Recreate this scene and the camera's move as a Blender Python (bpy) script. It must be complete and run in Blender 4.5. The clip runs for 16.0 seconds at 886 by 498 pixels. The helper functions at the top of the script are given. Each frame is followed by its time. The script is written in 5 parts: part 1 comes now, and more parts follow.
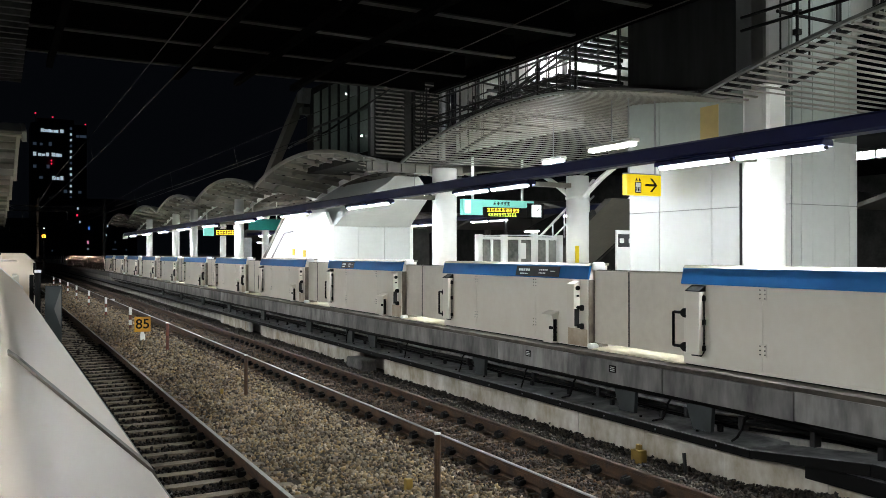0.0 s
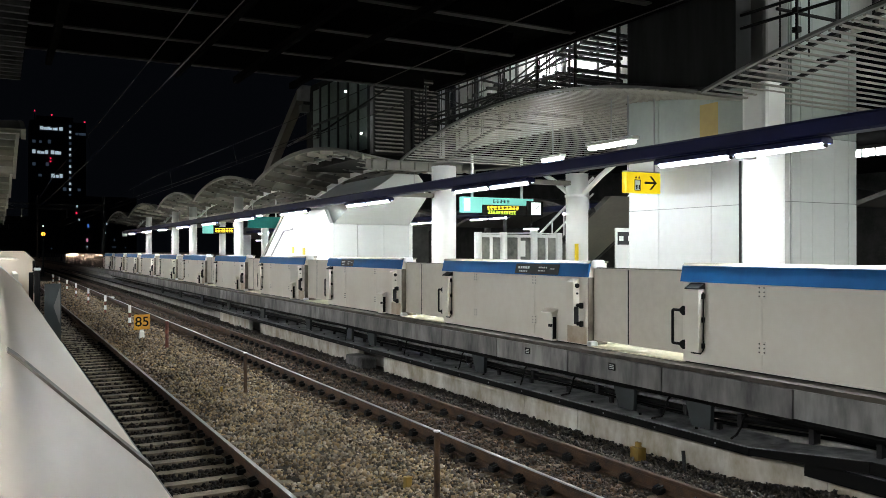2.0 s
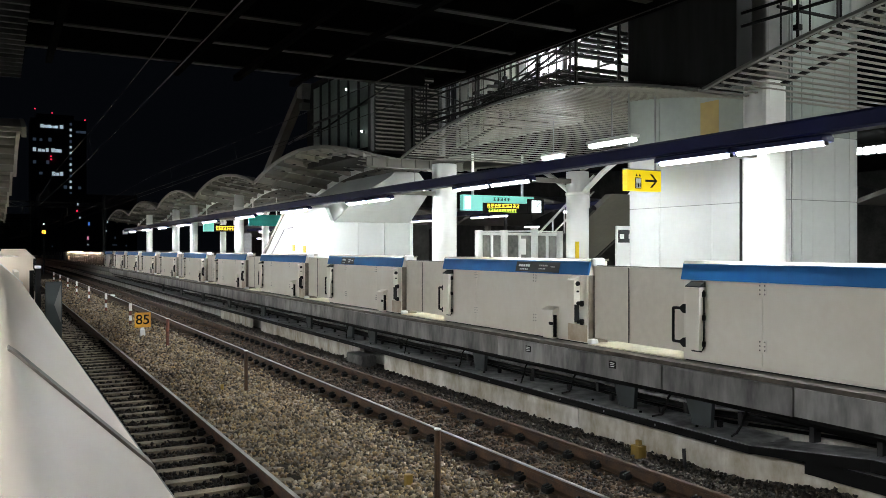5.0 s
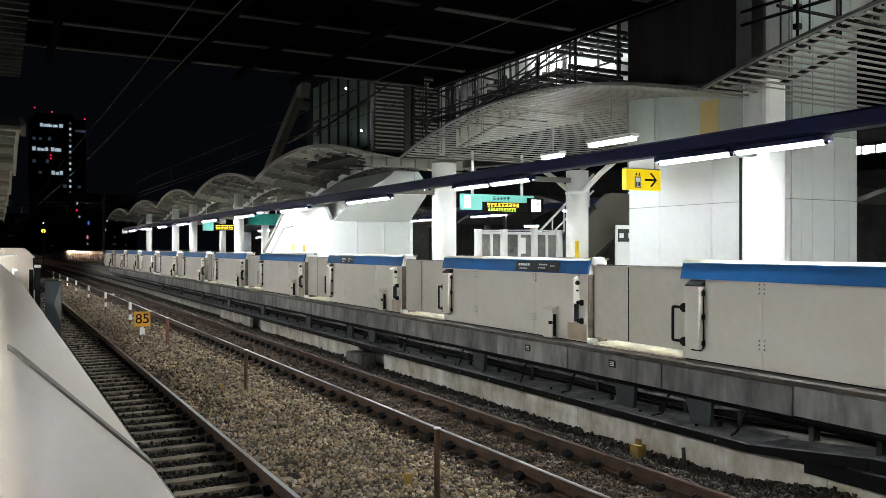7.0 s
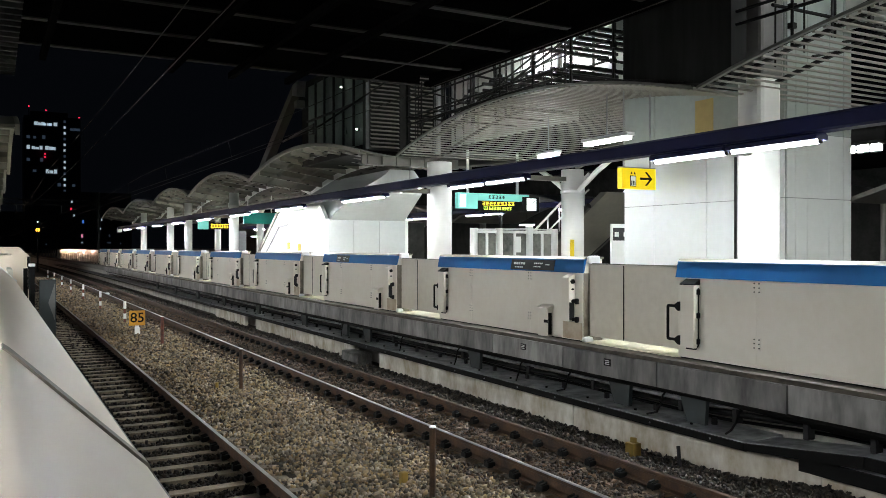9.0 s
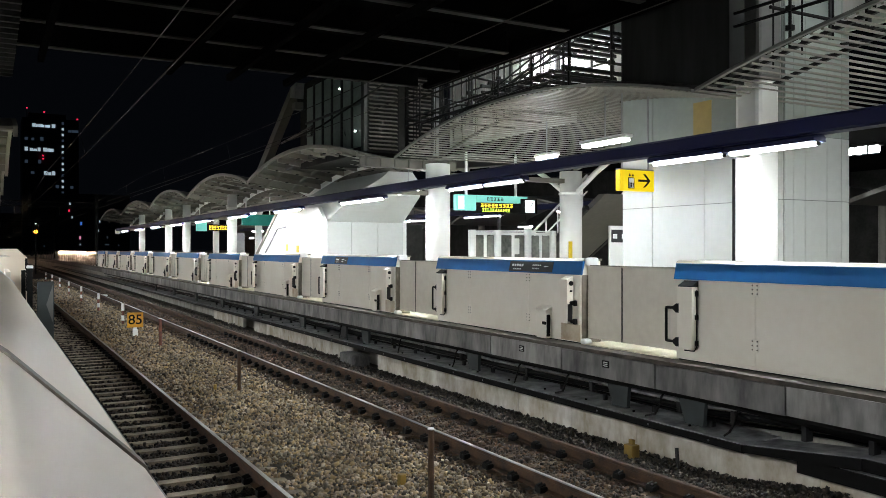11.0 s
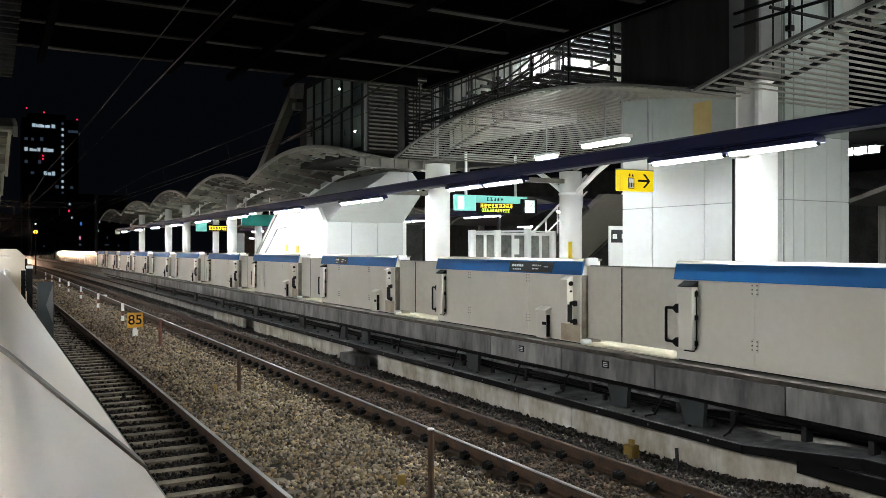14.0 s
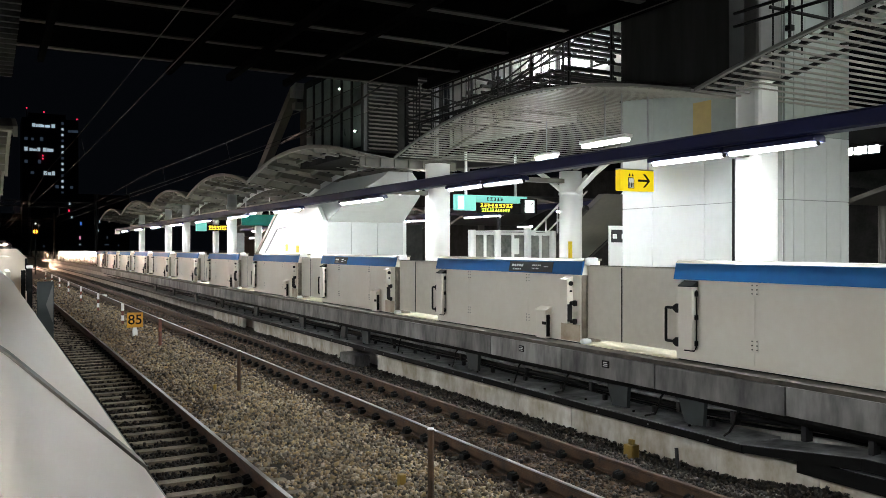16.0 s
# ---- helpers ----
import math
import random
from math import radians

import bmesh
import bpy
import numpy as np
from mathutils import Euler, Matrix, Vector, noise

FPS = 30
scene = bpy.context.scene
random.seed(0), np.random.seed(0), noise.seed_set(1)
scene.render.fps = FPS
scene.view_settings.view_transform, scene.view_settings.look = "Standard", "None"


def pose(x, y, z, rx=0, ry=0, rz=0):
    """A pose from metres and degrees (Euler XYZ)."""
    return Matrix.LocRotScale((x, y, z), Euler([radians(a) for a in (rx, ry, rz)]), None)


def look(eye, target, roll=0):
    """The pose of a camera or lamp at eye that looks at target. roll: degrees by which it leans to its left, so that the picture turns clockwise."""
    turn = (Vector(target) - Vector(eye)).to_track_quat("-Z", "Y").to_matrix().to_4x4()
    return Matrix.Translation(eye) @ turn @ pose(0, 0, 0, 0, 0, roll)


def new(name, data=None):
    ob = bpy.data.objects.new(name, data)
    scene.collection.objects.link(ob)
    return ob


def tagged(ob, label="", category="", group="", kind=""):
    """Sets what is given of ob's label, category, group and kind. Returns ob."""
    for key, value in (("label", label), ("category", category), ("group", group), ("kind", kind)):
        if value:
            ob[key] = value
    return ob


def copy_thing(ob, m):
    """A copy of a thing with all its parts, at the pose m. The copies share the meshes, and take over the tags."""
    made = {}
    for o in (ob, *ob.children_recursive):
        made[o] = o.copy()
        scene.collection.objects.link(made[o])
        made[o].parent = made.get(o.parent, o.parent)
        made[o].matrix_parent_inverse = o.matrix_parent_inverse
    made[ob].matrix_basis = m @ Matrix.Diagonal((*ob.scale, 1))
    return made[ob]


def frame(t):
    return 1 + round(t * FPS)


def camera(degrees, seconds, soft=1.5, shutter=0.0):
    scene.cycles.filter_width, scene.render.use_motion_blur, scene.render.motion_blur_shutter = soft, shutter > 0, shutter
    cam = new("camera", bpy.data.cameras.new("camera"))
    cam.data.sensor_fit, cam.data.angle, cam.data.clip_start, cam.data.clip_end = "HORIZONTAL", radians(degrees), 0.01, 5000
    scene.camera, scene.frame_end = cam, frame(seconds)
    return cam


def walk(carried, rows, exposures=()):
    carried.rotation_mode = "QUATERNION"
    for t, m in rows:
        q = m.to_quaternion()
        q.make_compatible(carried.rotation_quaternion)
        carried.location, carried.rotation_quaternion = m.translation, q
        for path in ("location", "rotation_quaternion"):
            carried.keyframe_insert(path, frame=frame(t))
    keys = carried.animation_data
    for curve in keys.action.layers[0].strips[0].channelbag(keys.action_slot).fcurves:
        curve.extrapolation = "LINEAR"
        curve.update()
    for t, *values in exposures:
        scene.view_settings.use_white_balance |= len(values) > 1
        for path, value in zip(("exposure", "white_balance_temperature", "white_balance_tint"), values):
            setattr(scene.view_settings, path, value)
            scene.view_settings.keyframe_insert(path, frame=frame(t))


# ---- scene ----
cam = camera(56.8, 16.0, soft=0.85)

EYE = Vector((0.0, 0.0, 2.55))
FOCAL = 784 / math.tan(radians(28.4))


def aim(across, down, lean=0.0):
    """The camera's pose: its still stand on the platform, with the hand's small pan and tilt."""
    yaw = math.atan(789 / FOCAL) - across / FOCAL * 0.985
    pitch = (4 + down) / FOCAL
    way = Vector((math.sin(yaw), math.cos(yaw), math.tan(pitch)))
    return look(EYE, EYE + way, lean)


SWAY = ((0, 1, 4), (0.5, 1.2, 4.6), (1, 1, 1.7), (1.5, 0.3, 0.3), (2, 0, 0), (2.5, 0, 1.2), (3, 0.5, 0.3), (3.5, 1, -0.8),
        (4, 0.8, -3.3), (5.2, 1, -3.6), (6.5, 1, -3.5), (7, 0.4, -5.2), (7.5, -2.2, -7), (8, -4.7, -7.5), (8.5, -6.3, -8),
        (9, -7.8, -7.3), (10.2, -9.8, -5.2), (11.5, -11, -3.6), (13, -11, -3.3), (14, -11, -3.7), (16, -11.1, -4))
walk(cam, [(t, aim(a, d)) for t, a, d in SWAY])

# ---- light: night sky; the lamps are meshes that glow ----
world = bpy.data.worlds.new("night")
scene.world = world
world.use_nodes = True
world.node_tree.nodes["Background"].inputs[0].default_value = (0.012, 0.0155, 0.023, 1)
world.node_tree.nodes["Background"].inputs[1].default_value = 0.11
scene.view_settings.exposure = 0.0

# ---- materials ----
def mat(name, colour, rough=0.6, metal=0.0, dark=None, scale=6.0, bump=0.0, fine=60.0, spread=0.5, random_tint=0.0, stretch=(1, 1, 1), spec=0.5):
    """A worn surface: two scales of colour variation, uneven gloss and fine relief."""
    m = bpy.data.materials.new(name)
    m.use_nodes = True
    n, l = m.node_tree.nodes, m.node_tree.links
    b = n["Principled BSDF"]
    b.inputs["Metallic"].default_value = metal
    b.inputs["Specular IOR Level"].default_value = spec
    tc, mp = n.new("ShaderNodeTexCoord"), n.new("ShaderNodeMapping")
    mp.inputs["Scale"].default_value = stretch
    geo = n.new("ShaderNodeNewGeometry")
    l.new(geo.outputs["Position"], mp.inputs[0])
    big, small = n.new("ShaderNodeTexNoise"), n.new("ShaderNodeTexNoise")
    for t, s in ((big, scale * 0.15), (small, fine * 0.15)):
        t.inputs["Scale"].default_value = s * 1.0
        t.inputs["Detail"].default_value = 5
        l.new(mp.outputs[0], t.inputs["Vector"])
    mixf = n.new("ShaderNodeMath")
    mixf.operation = "MULTIPLY_ADD"
    l.new(small.outputs[0], mixf.inputs[0])
    mixf.inputs[1].default_value = 0.4
    l.new(big.outputs[0], mixf.inputs[2])
    ramp = n.new("ShaderNodeValToRGB")
    d = dark or tuple(c * 0.75 for c in colour)
    ramp.color_ramp.elements[0].position, ramp.color_ramp.elements[1].position = 0.7 - spread * 0.4, 0.7 + spread * 0.4
    ramp.color_ramp.elements[0].color, ramp.color_ramp.elements[1].color = (*d, 1), (*colour, 1)
    l.new(mixf.outputs[0], ramp.inputs[0])
    out = ramp.outputs[0]
    if random_tint:
        oi, hsv, mr = n.new("ShaderNodeObjectInfo"), n.new("ShaderNodeHueSaturation"), n.new("ShaderNodeMapRange")
        l.new(oi.outputs["Random"], mr.inputs[0])
        mr.inputs[3].default_value, mr.inputs[4].default_value = 1 - random_tint, 1 + random_tint
        l.new(mr.outputs[0], hsv.inputs["Value"])
        l.new(out, hsv.inputs["Color"])
        out = hsv.outputs[0]
    l.new(out, b.inputs["Base Color"])
    rr = n.new("ShaderNodeMapRange")
    rr.inputs[3].default_value, rr.inputs[4].default_value = max(0.03, rough - 0.12), min(1, rough + 0.12)
    l.new(big.outputs[0], rr.inputs[0])
    l.new(rr.outputs[0], b.inputs["Roughness"])
    if bump:
        bp = n.new("ShaderNodeBump")
        bp.inputs["Strength"].default_value = bump
        bp.inputs["Distance"].default_value = 0.01
        l.new(small.outputs[0], bp.inputs["Height"])
        l.new(bp.outputs[0], b.inputs["Normal"])
    return m


def glow(name, colour, strength):
    m = bpy.data.materials.new(name)
    m.use_nodes = True
    b = m.node_tree.nodes["Principled BSDF"]
    b.inputs["Base Color"].default_value = (*[min(1, c) * 0.6 for c in colour], 1)
    b.inputs["Emission Color"].default_value = (*colour, 1)
    b.inputs["Emission Strength"].default_value = strength
    b.inputs["Roughness"].default_value = 0.4
    return m


GATE = mat("gate_paint", (0.86, 0.82, 0.735), 0.45, dark=(0.76, 0.69, 0.585), scale=7, bump=0.02, spread=0.8)
GATE_NEAR = mat("near_gate_paint", (0.87, 0.755, 0.63), 0.38, dark=(0.82, 0.7, 0.575), scale=5, bump=0.02, spread=0.8)
GATE_BACK = mat("door_panel_steel", (0.8, 0.75, 0.655), 0.4, dark=(0.66, 0.6, 0.51), scale=4, bump=0.03)
BLUE = mat("blue_band", (0.003, 0.115, 0.34), 0.5, dark=(0.003, 0.085, 0.27), scale=8, spec=0.25)
GATE_TOP = mat("gate_cap", (0.15, 0.143, 0.108), 0.4, scale=8)
BLACK = mat("black_rubber", (0.006, 0.006, 0.006), 0.6, spec=0.12)
WHITE = mat("white_panel", (0.8, 0.805, 0.79), 0.42, dark=(0.72, 0.73, 0.71), scale=3, bump=0.02)
JOINT = mat("panel_joint", (0.2, 0.21, 0.21), 0.7)
CONC = mat("weathered_concrete", (0.2, 0.19, 0.18), 0.85, dark=(0.06, 0.058, 0.055), scale=14, bump=0.5, fine=160, spread=0.45, stretch=(1, 1, 0.5))
WALLC = mat("pale_concrete_wall", (0.46, 0.44, 0.40), 0.85, dark=(0.27, 0.25, 0.22), scale=16, bump=0.5, fine=200, spread=0.4, stretch=(1, 1, 0.4))
SLABTOP = mat("platform_paving", (0.44, 0.42, 0.33), 0.75, scale=10, bump=0.3)
STEEL = mat("galvanised_steel", (0.33, 0.34, 0.35), 0.45, 0.6, dark=(0.2, 0.2, 0.21), scale=10, bump=0.1)
DARKSTEEL = mat("dark_steel", (0.03, 0.03, 0.031), 0.5, 0.2, dark=(0.014, 0.014, 0.015), scale=10, bump=0.1, spec=0.3)
RUSTSTEEL = mat("stained_end_plate", (0.22, 0.19, 0.15), 0.6, dark=(0.09, 0.07, 0.05), scale=20)
# dirt, plus the shade before the gates painted into the brown
COPING = mat("dirty_shaded_coping", (0.11, 0.095, 0.075), 0.8, dark=(0.03, 0.025, 0.02), scale=18, bump=0.3, spread=0.5)
SOFTJOINT = mat("grey_joint_strip", (0.3, 0.26, 0.22), 0.6, dark=(0.24, 0.21, 0.17), scale=8)
TAN = mat("rust_stained_plate", (0.62, 0.54, 0.42), 0.5, dark=(0.38, 0.27, 0.17), scale=26, spread=0.6)
COPPER = mat("dark_copper_wire", (0.03, 0.027, 0.025), 0.7, spec=0.2)
NAVY = mat("navy_beam_paint", (0.006, 0.009, 0.055), 0.5, dark=(0.005, 0.007, 0.04), scale=6, spec=0.15)
RUST = mat("rusty_rail_side", (0.085, 0.043, 0.02), 0.85, dark=(0.024, 0.013, 0.008), scale=30, bump=0.5, fine=300)
POLISHED = mat("polished_rail_head", (0.34, 0.325, 0.3), 0.36, 0.9, scale=10)
SLEEPER = mat("concrete_sleeper", (0.23, 0.185, 0.13), 0.9, dark=(0.08, 0.06, 0.04), scale=30, bump=0.5, fine=300, random_tint=0.2)
BED = mat("ballast_bed", (0.045, 0.031, 0.019), 0.95, dark=(0.012, 0.008, 0.005), scale=60, bump=1.0, fine=200)
PEBBLE = mat("crushed_stone", (0.26, 0.19, 0.108), 0.9, dark=(0.095, 0.063, 0.033), scale=9, bump=0.3, fine=400, spread=0.7)
# stones of the near track, with the rail and gate shadow in their colour
PEBBLE_SHADE = mat("shade_dark_stone", (0.02, 0.014, 0.01), 0.92, dark=(0.01, 0.007, 0.005), scale=60, bump=0.3, fine=400, spread=0.7, spec=0.2)
PEBBLE_RUST = mat("rust_stained_stone", (0.08, 0.046, 0.025), 0.92, dark=(0.022, 0.014, 0.009), scale=60, bump=0.3, fine=400, spread=0.7)
PEBBLE_GREY = mat("dark_brown_stone", (0.06, 0.045, 0.032), 0.92, dark=(0.025, 0.02, 0.016), scale=60, bump=0.3, fine=400, spread=0.7)
CONC_RANDOM = mat("edge_concrete", (0.29, 0.28, 0.268), 0.7, dark=(0.075, 0.074, 0.075), scale=20, bump=0.4, fine=90, spread=0.5, random_tint=0.35, stretch=(1, 1, 0.3))
WALLC_RANDOM = mat("pale_wall_panel", (0.68, 0.65, 0.59), 0.85, dark=(0.36, 0.3, 0.21), scale=14, bump=0.4, fine=70, spread=0.45, random_tint=0.12, stretch=(1, 1, 0.6))
# concrete in unlit depths, its deep shade put into the colour
DARKWALL = mat("shade_dark_concrete", (0.035, 0.034, 0.032), 0.9, dark=(0.014, 0.014, 0.013), scale=10, bump=0.4, spec=0.15)
TRAY = mat("grey_tray_steel", (0.42, 0.43, 0.43), 0.55, 0.1, dark=(0.1, 0.105, 0.11), scale=24, bump=0.2, spread=0.5)
OCHRE = mat("ochre_box_paint", (0.3, 0.19, 0.03), 0.6, dark=(0.16, 0.1, 0.02), scale=20)
RUSTY_SLEEPER = mat("rust_stained_sleeper", (0.13, 0.082, 0.042), 0.9, dark=(0.04, 0.025, 0.014), scale=30, bump=0.5, fine=300, random_tint=0.2)
BRACKET = mat("bracket_paint", (0.035, 0.045, 0.046), 0.6, dark=(0.02, 0.025, 0.026), scale=20)
BANDED = mat("faded_red_post", (0.22, 0.07, 0.04), 0.8, dark=(0.1, 0.04, 0.03), scale=30)
FENCE_TOP = mat("pale_fence_band", (0.2, 0.175, 0.15), 0.16, dark=(0.13, 0.115, 0.1), scale=6)
FENCE = mat("glossy_fence_panel", (0.07, 0.055, 0.045), 0.13, dark=(0.03, 0.024, 0.02), scale=6)
ROOF = mat("canopy_steel_paint", (0.12, 0.112, 0.095), 0.55, dark=(0.08, 0.075, 0.065), scale=8, bump=0.05)
LOUVRE = mat("louvre_aluminium", (0.26, 0.243, 0.216), 0.5, 0.1, dark=(0.16, 0.15, 0.133), scale=8)
# blacker than any steel: the gloom overhead is put into the colour
DECK = mat("overhead_shade_black", (0.005, 0.005, 0.005), 0.9, dark=(0.003, 0.003, 0.003), scale=4, spec=0.0)
ROOF_EDGE = mat("canopy_edge_paint", (0.25, 0.235, 0.205), 0.5, dark=(0.17, 0.16, 0.14), scale=8)
# flanges darkened the same way, for the unlit deck
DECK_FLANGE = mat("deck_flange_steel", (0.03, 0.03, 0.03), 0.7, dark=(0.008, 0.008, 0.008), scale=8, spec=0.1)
DARKPANEL = mat("dark_cladding", (0.02, 0.021, 0.021), 0.6, dark=(0.008, 0.008, 0.008), scale=9, spec=0.1, spread=0.4, stretch=(1, 1, 0.12))
WHITE_TOWER = mat("tower_and_shaded_end_panel", (0.5, 0.52, 0.515), 0.4, dark=(0.44, 0.46, 0.455), scale=3, random_tint=0.03)
# tower panels above the lamps, with their shade in the grey-green colour
TOWER_SHADED = mat("shaded_tower_panel", (0.3, 0.335, 0.315), 0.45, dark=(0.24, 0.27, 0.255), scale=4, random_tint=0.05)
PANEL_RANDOM = mat("ribbed_wall_panel", (0.5, 0.5, 0.48), 0.5, dark=(0.3, 0.3, 0.29), scale=10, random_tint=0.15, stretch=(1, 1, 0.3))
LOUVRE_DARK = mat("bronze_louvre", (0.12, 0.106, 0.088), 0.5, dark=(0.06, 0.053, 0.043), scale=8)
TOWERGLASS = mat("tower_glass", (0.2, 0.255, 0.228), 0.3, dark=(0.07, 0.095, 0.085), scale=3)
GREYGLASS = mat("frosted_panel", (0.26, 0.26, 0.235), 0.2, dark=(0.07, 0.075, 0.07), scale=4)
# paler than the paving: lamplight on the opening's floor, put into colour
SILL = mat("lamplit_threshold", (0.82, 0.77, 0.57), 0.6, dark=(0.58, 0.54, 0.4), scale=12)
PIER_GREY = mat("grey_and_pier_shade", (0.14, 0.14, 0.135), 0.6, dark=(0.1, 0.1, 0.097), scale=5)
BRASS = mat("tarnished_strip", (0.4, 0.3, 0.1), 0.5, dark=(0.3, 0.22, 0.08), scale=8)
YELLOW = mat("yellow_sign_face", (0.85, 0.62, 0.01), 0.35)
TEAL = mat("teal_sign_face", (0.01, 0.26, 0.22), 0.35)
GLASS = mat("smoked_glass", (0.03, 0.04, 0.04), 0.08)
ORANGE = mat("orange_plate", (0.62, 0.31, 0.02), 0.6, dark=(0.45, 0.2, 0.02), scale=20)
TUBE = glow("fluorescent_tube", (0.95, 1.0, 1.01), 245)
TUBE_SOFT = glow("ceiling_tube", (0.95, 1.0, 0.98), 10)
TUBE_DIM = glow("concourse_tube", (0.95, 1.0, 0.98), 130)
TUBE_UP = glow("upper_tube", (0.95, 1.0, 0.98), 650)
PILOT = glow("pilot_lamp", (0.9, 1.0, 0.95), 6)
YELLOW_LIT = glow("lit_yellow_face", (0.95, 0.68, 0.0), 0.55)
TEAL_LIT = glow("lit_teal_face", (0.24, 0.75, 0.66), 0.5)
WHITE_LIT = glow("lit_white_face", (0.9, 1.0, 0.98), 1.2)
LED_YELLOW = glow("yellow_display_light", (1.0, 0.72, 0.05), 2.0)
LED_GREEN = glow("green_display_light", (0.62, 0.9, 0.08), 1.6)
SIGNAL_AMBER = glow("amber_signal_light", (1.0, 0.36, 0.03), 5)
CITY_WHITE = glow("lit_office_window", (0.7, 0.88, 1.0), 0.45)
CITY_DIM = glow("dim_office_window", (0.4, 0.6, 0.9), 0.05)
CITY_RED = glow("red_warning_light", (1.0, 0.03, 0.1), 1.0)
CITY_BLUE = glow("blue_neon", (0.1, 0.3, 1.0), 0.5)
CITY_PINK = glow("pink_neon", (1.0, 0.35, 0.55), 0.6)
CITY_BODY = mat("night_facade", (0.06, 0.07, 0.09), 0.6)
HEADLIGHT = glow("train_headlight", (1.0, 0.66, 0.46), 12000)
TRAIN_WINDOW = glow("lit_train_window", (1.0, 0.85, 0.6), 1.5)
TRAIN_STEEL = mat("train_stainless_steel", (0.5, 0.5, 0.5), 0.35, 0.8)
TRAIN_FRONT = mat("train_front_mask", (0.02, 0.02, 0.022), 0.25)


def per_stone(m, low, high):
    """Gives each loose stone of one mesh its own brightness and warmth."""
    n, l = m.node_tree.nodes, m.node_tree.links
    b = n["Principled BSDF"]
    src = b.inputs["Base Color"].links[0].from_socket
    geo, mr, hsv = n.new("ShaderNodeNewGeometry"), n.new("ShaderNodeMapRange"), n.new("ShaderNodeHueSaturation")
    l.new(geo.outputs["Random Per Island"], mr.inputs[0])
    mr.inputs[3].default_value, mr.inputs[4].default_value = low, high
    l.new(mr.outputs[0], hsv.inputs["Value"])
    sat = n.new("ShaderNodeMath")
    sat.operation = "FRACT"
    mul = n.new("ShaderNodeMath")
    mul.operation = "MULTIPLY"
    mul.inputs[1].default_value = 17.3
    l.new(geo.outputs["Random Per Island"], mul.inputs[0])
    l.new(mul.outputs[0], sat.inputs[0])
    add = n.new("ShaderNodeMath")
    add.operation = "MULTIPLY_ADD"
    add.inputs[1].default_value, add.inputs[2].default_value = 0.6, 0.55
    l.new(sat.outputs[0], add.inputs[0])
    l.new(add.outputs[0], hsv.inputs["Saturation"])
    l.new(src, hsv.inputs["Color"])
    l.new(hsv.outputs[0], b.inputs["Base Color"])


for stones in (PEBBLE, PEBBLE_RUST, PEBBLE_GREY, PEBBLE_SHADE):
    per_stone(stones, 0.12, 2.1)

# ---- helpers of this scene ----
def part(name, bm, material, parent=None, label=""):
    """Links a bmesh as one mesh object under a thing."""
    me = bpy.data.meshes.new(name)
    bm.to_mesh(me)
    bm.free()
    for m in (material if isinstance(material, (list, tuple)) else (material,)):
        me.materials.append(m)
    ob = new(name, me)
    if parent is not None:
        ob.parent = parent
    if label:
        ob["label"] = label
    return ob


def empty(name, x=0, y=0, z=0, label="", category="", group="", kind=""):
    ob = new(name)
    ob.empty_display_size = 0.1
    ob.location = (x, y, z)
    return tagged(ob, label, category, group, kind)


def box(x0, x1, y0, y1, z0, z1, bevel=0.0, bm=None):
    bm = bm or bmesh.new()
    g = bmesh.ops.create_cube(bm, size=1)
    bmesh.ops.scale(bm, vec=(x1 - x0, y1 - y0, z1 - z0), verts=g["verts"])
    bmesh.ops.translate(bm, vec=((x0 + x1) / 2, (y0 + y1) / 2, (z0 + z1) / 2), verts=g["verts"])
    if bevel:
        es = list({e for v in g["verts"] for e in v.link_edges})
        bmesh.ops.bevel(bm, geom=es, offset=bevel, segments=2, affect="EDGES", profile=0.5)
    return bm


def rod(a, b, r, bm=None, n=10, r2=None):
    bm = bm or bmesh.new()
    a, b = Vector(a), Vector(b)
    m = Matrix.Translation((a + b) / 2) @ (b - a).to_track_quat("Z", "Y").to_matrix().to_4x4()
    bmesh.ops.create_cone(bm, cap_ends=True, segments=n, radius1=r, radius2=r if r2 is None else r2, depth=(b - a).length, matrix=m)
    return bm


def pipe(points, r, bm=None, n=8):
    """A tube swept along a line of points, in one piece."""
    bm = bm or bmesh.new()
    ps = [Vector(p) for p in points]
    rings, q, last = [], None, None
    for i, p in enumerate(ps):
        a, b = ps[max(i - 1, 0)], ps[min(i + 1, len(ps) - 1)]
        way = (b - a).normalized()
        q = way.to_track_quat("Z", "Y") if q is None else last.rotation_difference(way) @ q
        last = way
        grow = 1.0
        if 0 < i < len(ps) - 1:
            grow = 1 / max(0.5, math.cos((ps[i] - a).angle(b - ps[i]) / 2))
        rings.append([bm.verts.new(p + q @ Vector((r * grow * math.cos(2 * math.pi * k / n), r * grow * math.sin(2 * math.pi * k / n), 0))) for k in range(n)])
    fs = [bm.faces.new(rings[0][::-1]), bm.faces.new(rings[-1])]
    for a, b in zip(rings, rings[1:]):
        for k in range(n):
            m = (k + 1) % n
            fs.append(bm.faces.new((a[k], a[m], b[m], b[k])))
    bmesh.ops.recalc_face_normals(bm, faces=fs)
    return bm


def extrude_y(profile, y0, y1, bm=None):
    """A closed profile of (x, z) drawn out along y."""
    bm = bm or bmesh.new()
    a = [bm.verts.new((x, y0, z)) for x, z in profile]
    b = [bm.verts.new((x, y1, z)) for x, z in profile]
    fs = [bm.faces.new(a), bm.faces.new(b[::-1])]
    for i in range(len(a)):
        j = (i + 1) % len(a)
        fs.append(bm.faces.new((a[j], a[i], b[i], b[j])))
    bmesh.ops.recalc_face_normals(bm, faces=fs)
    return bm


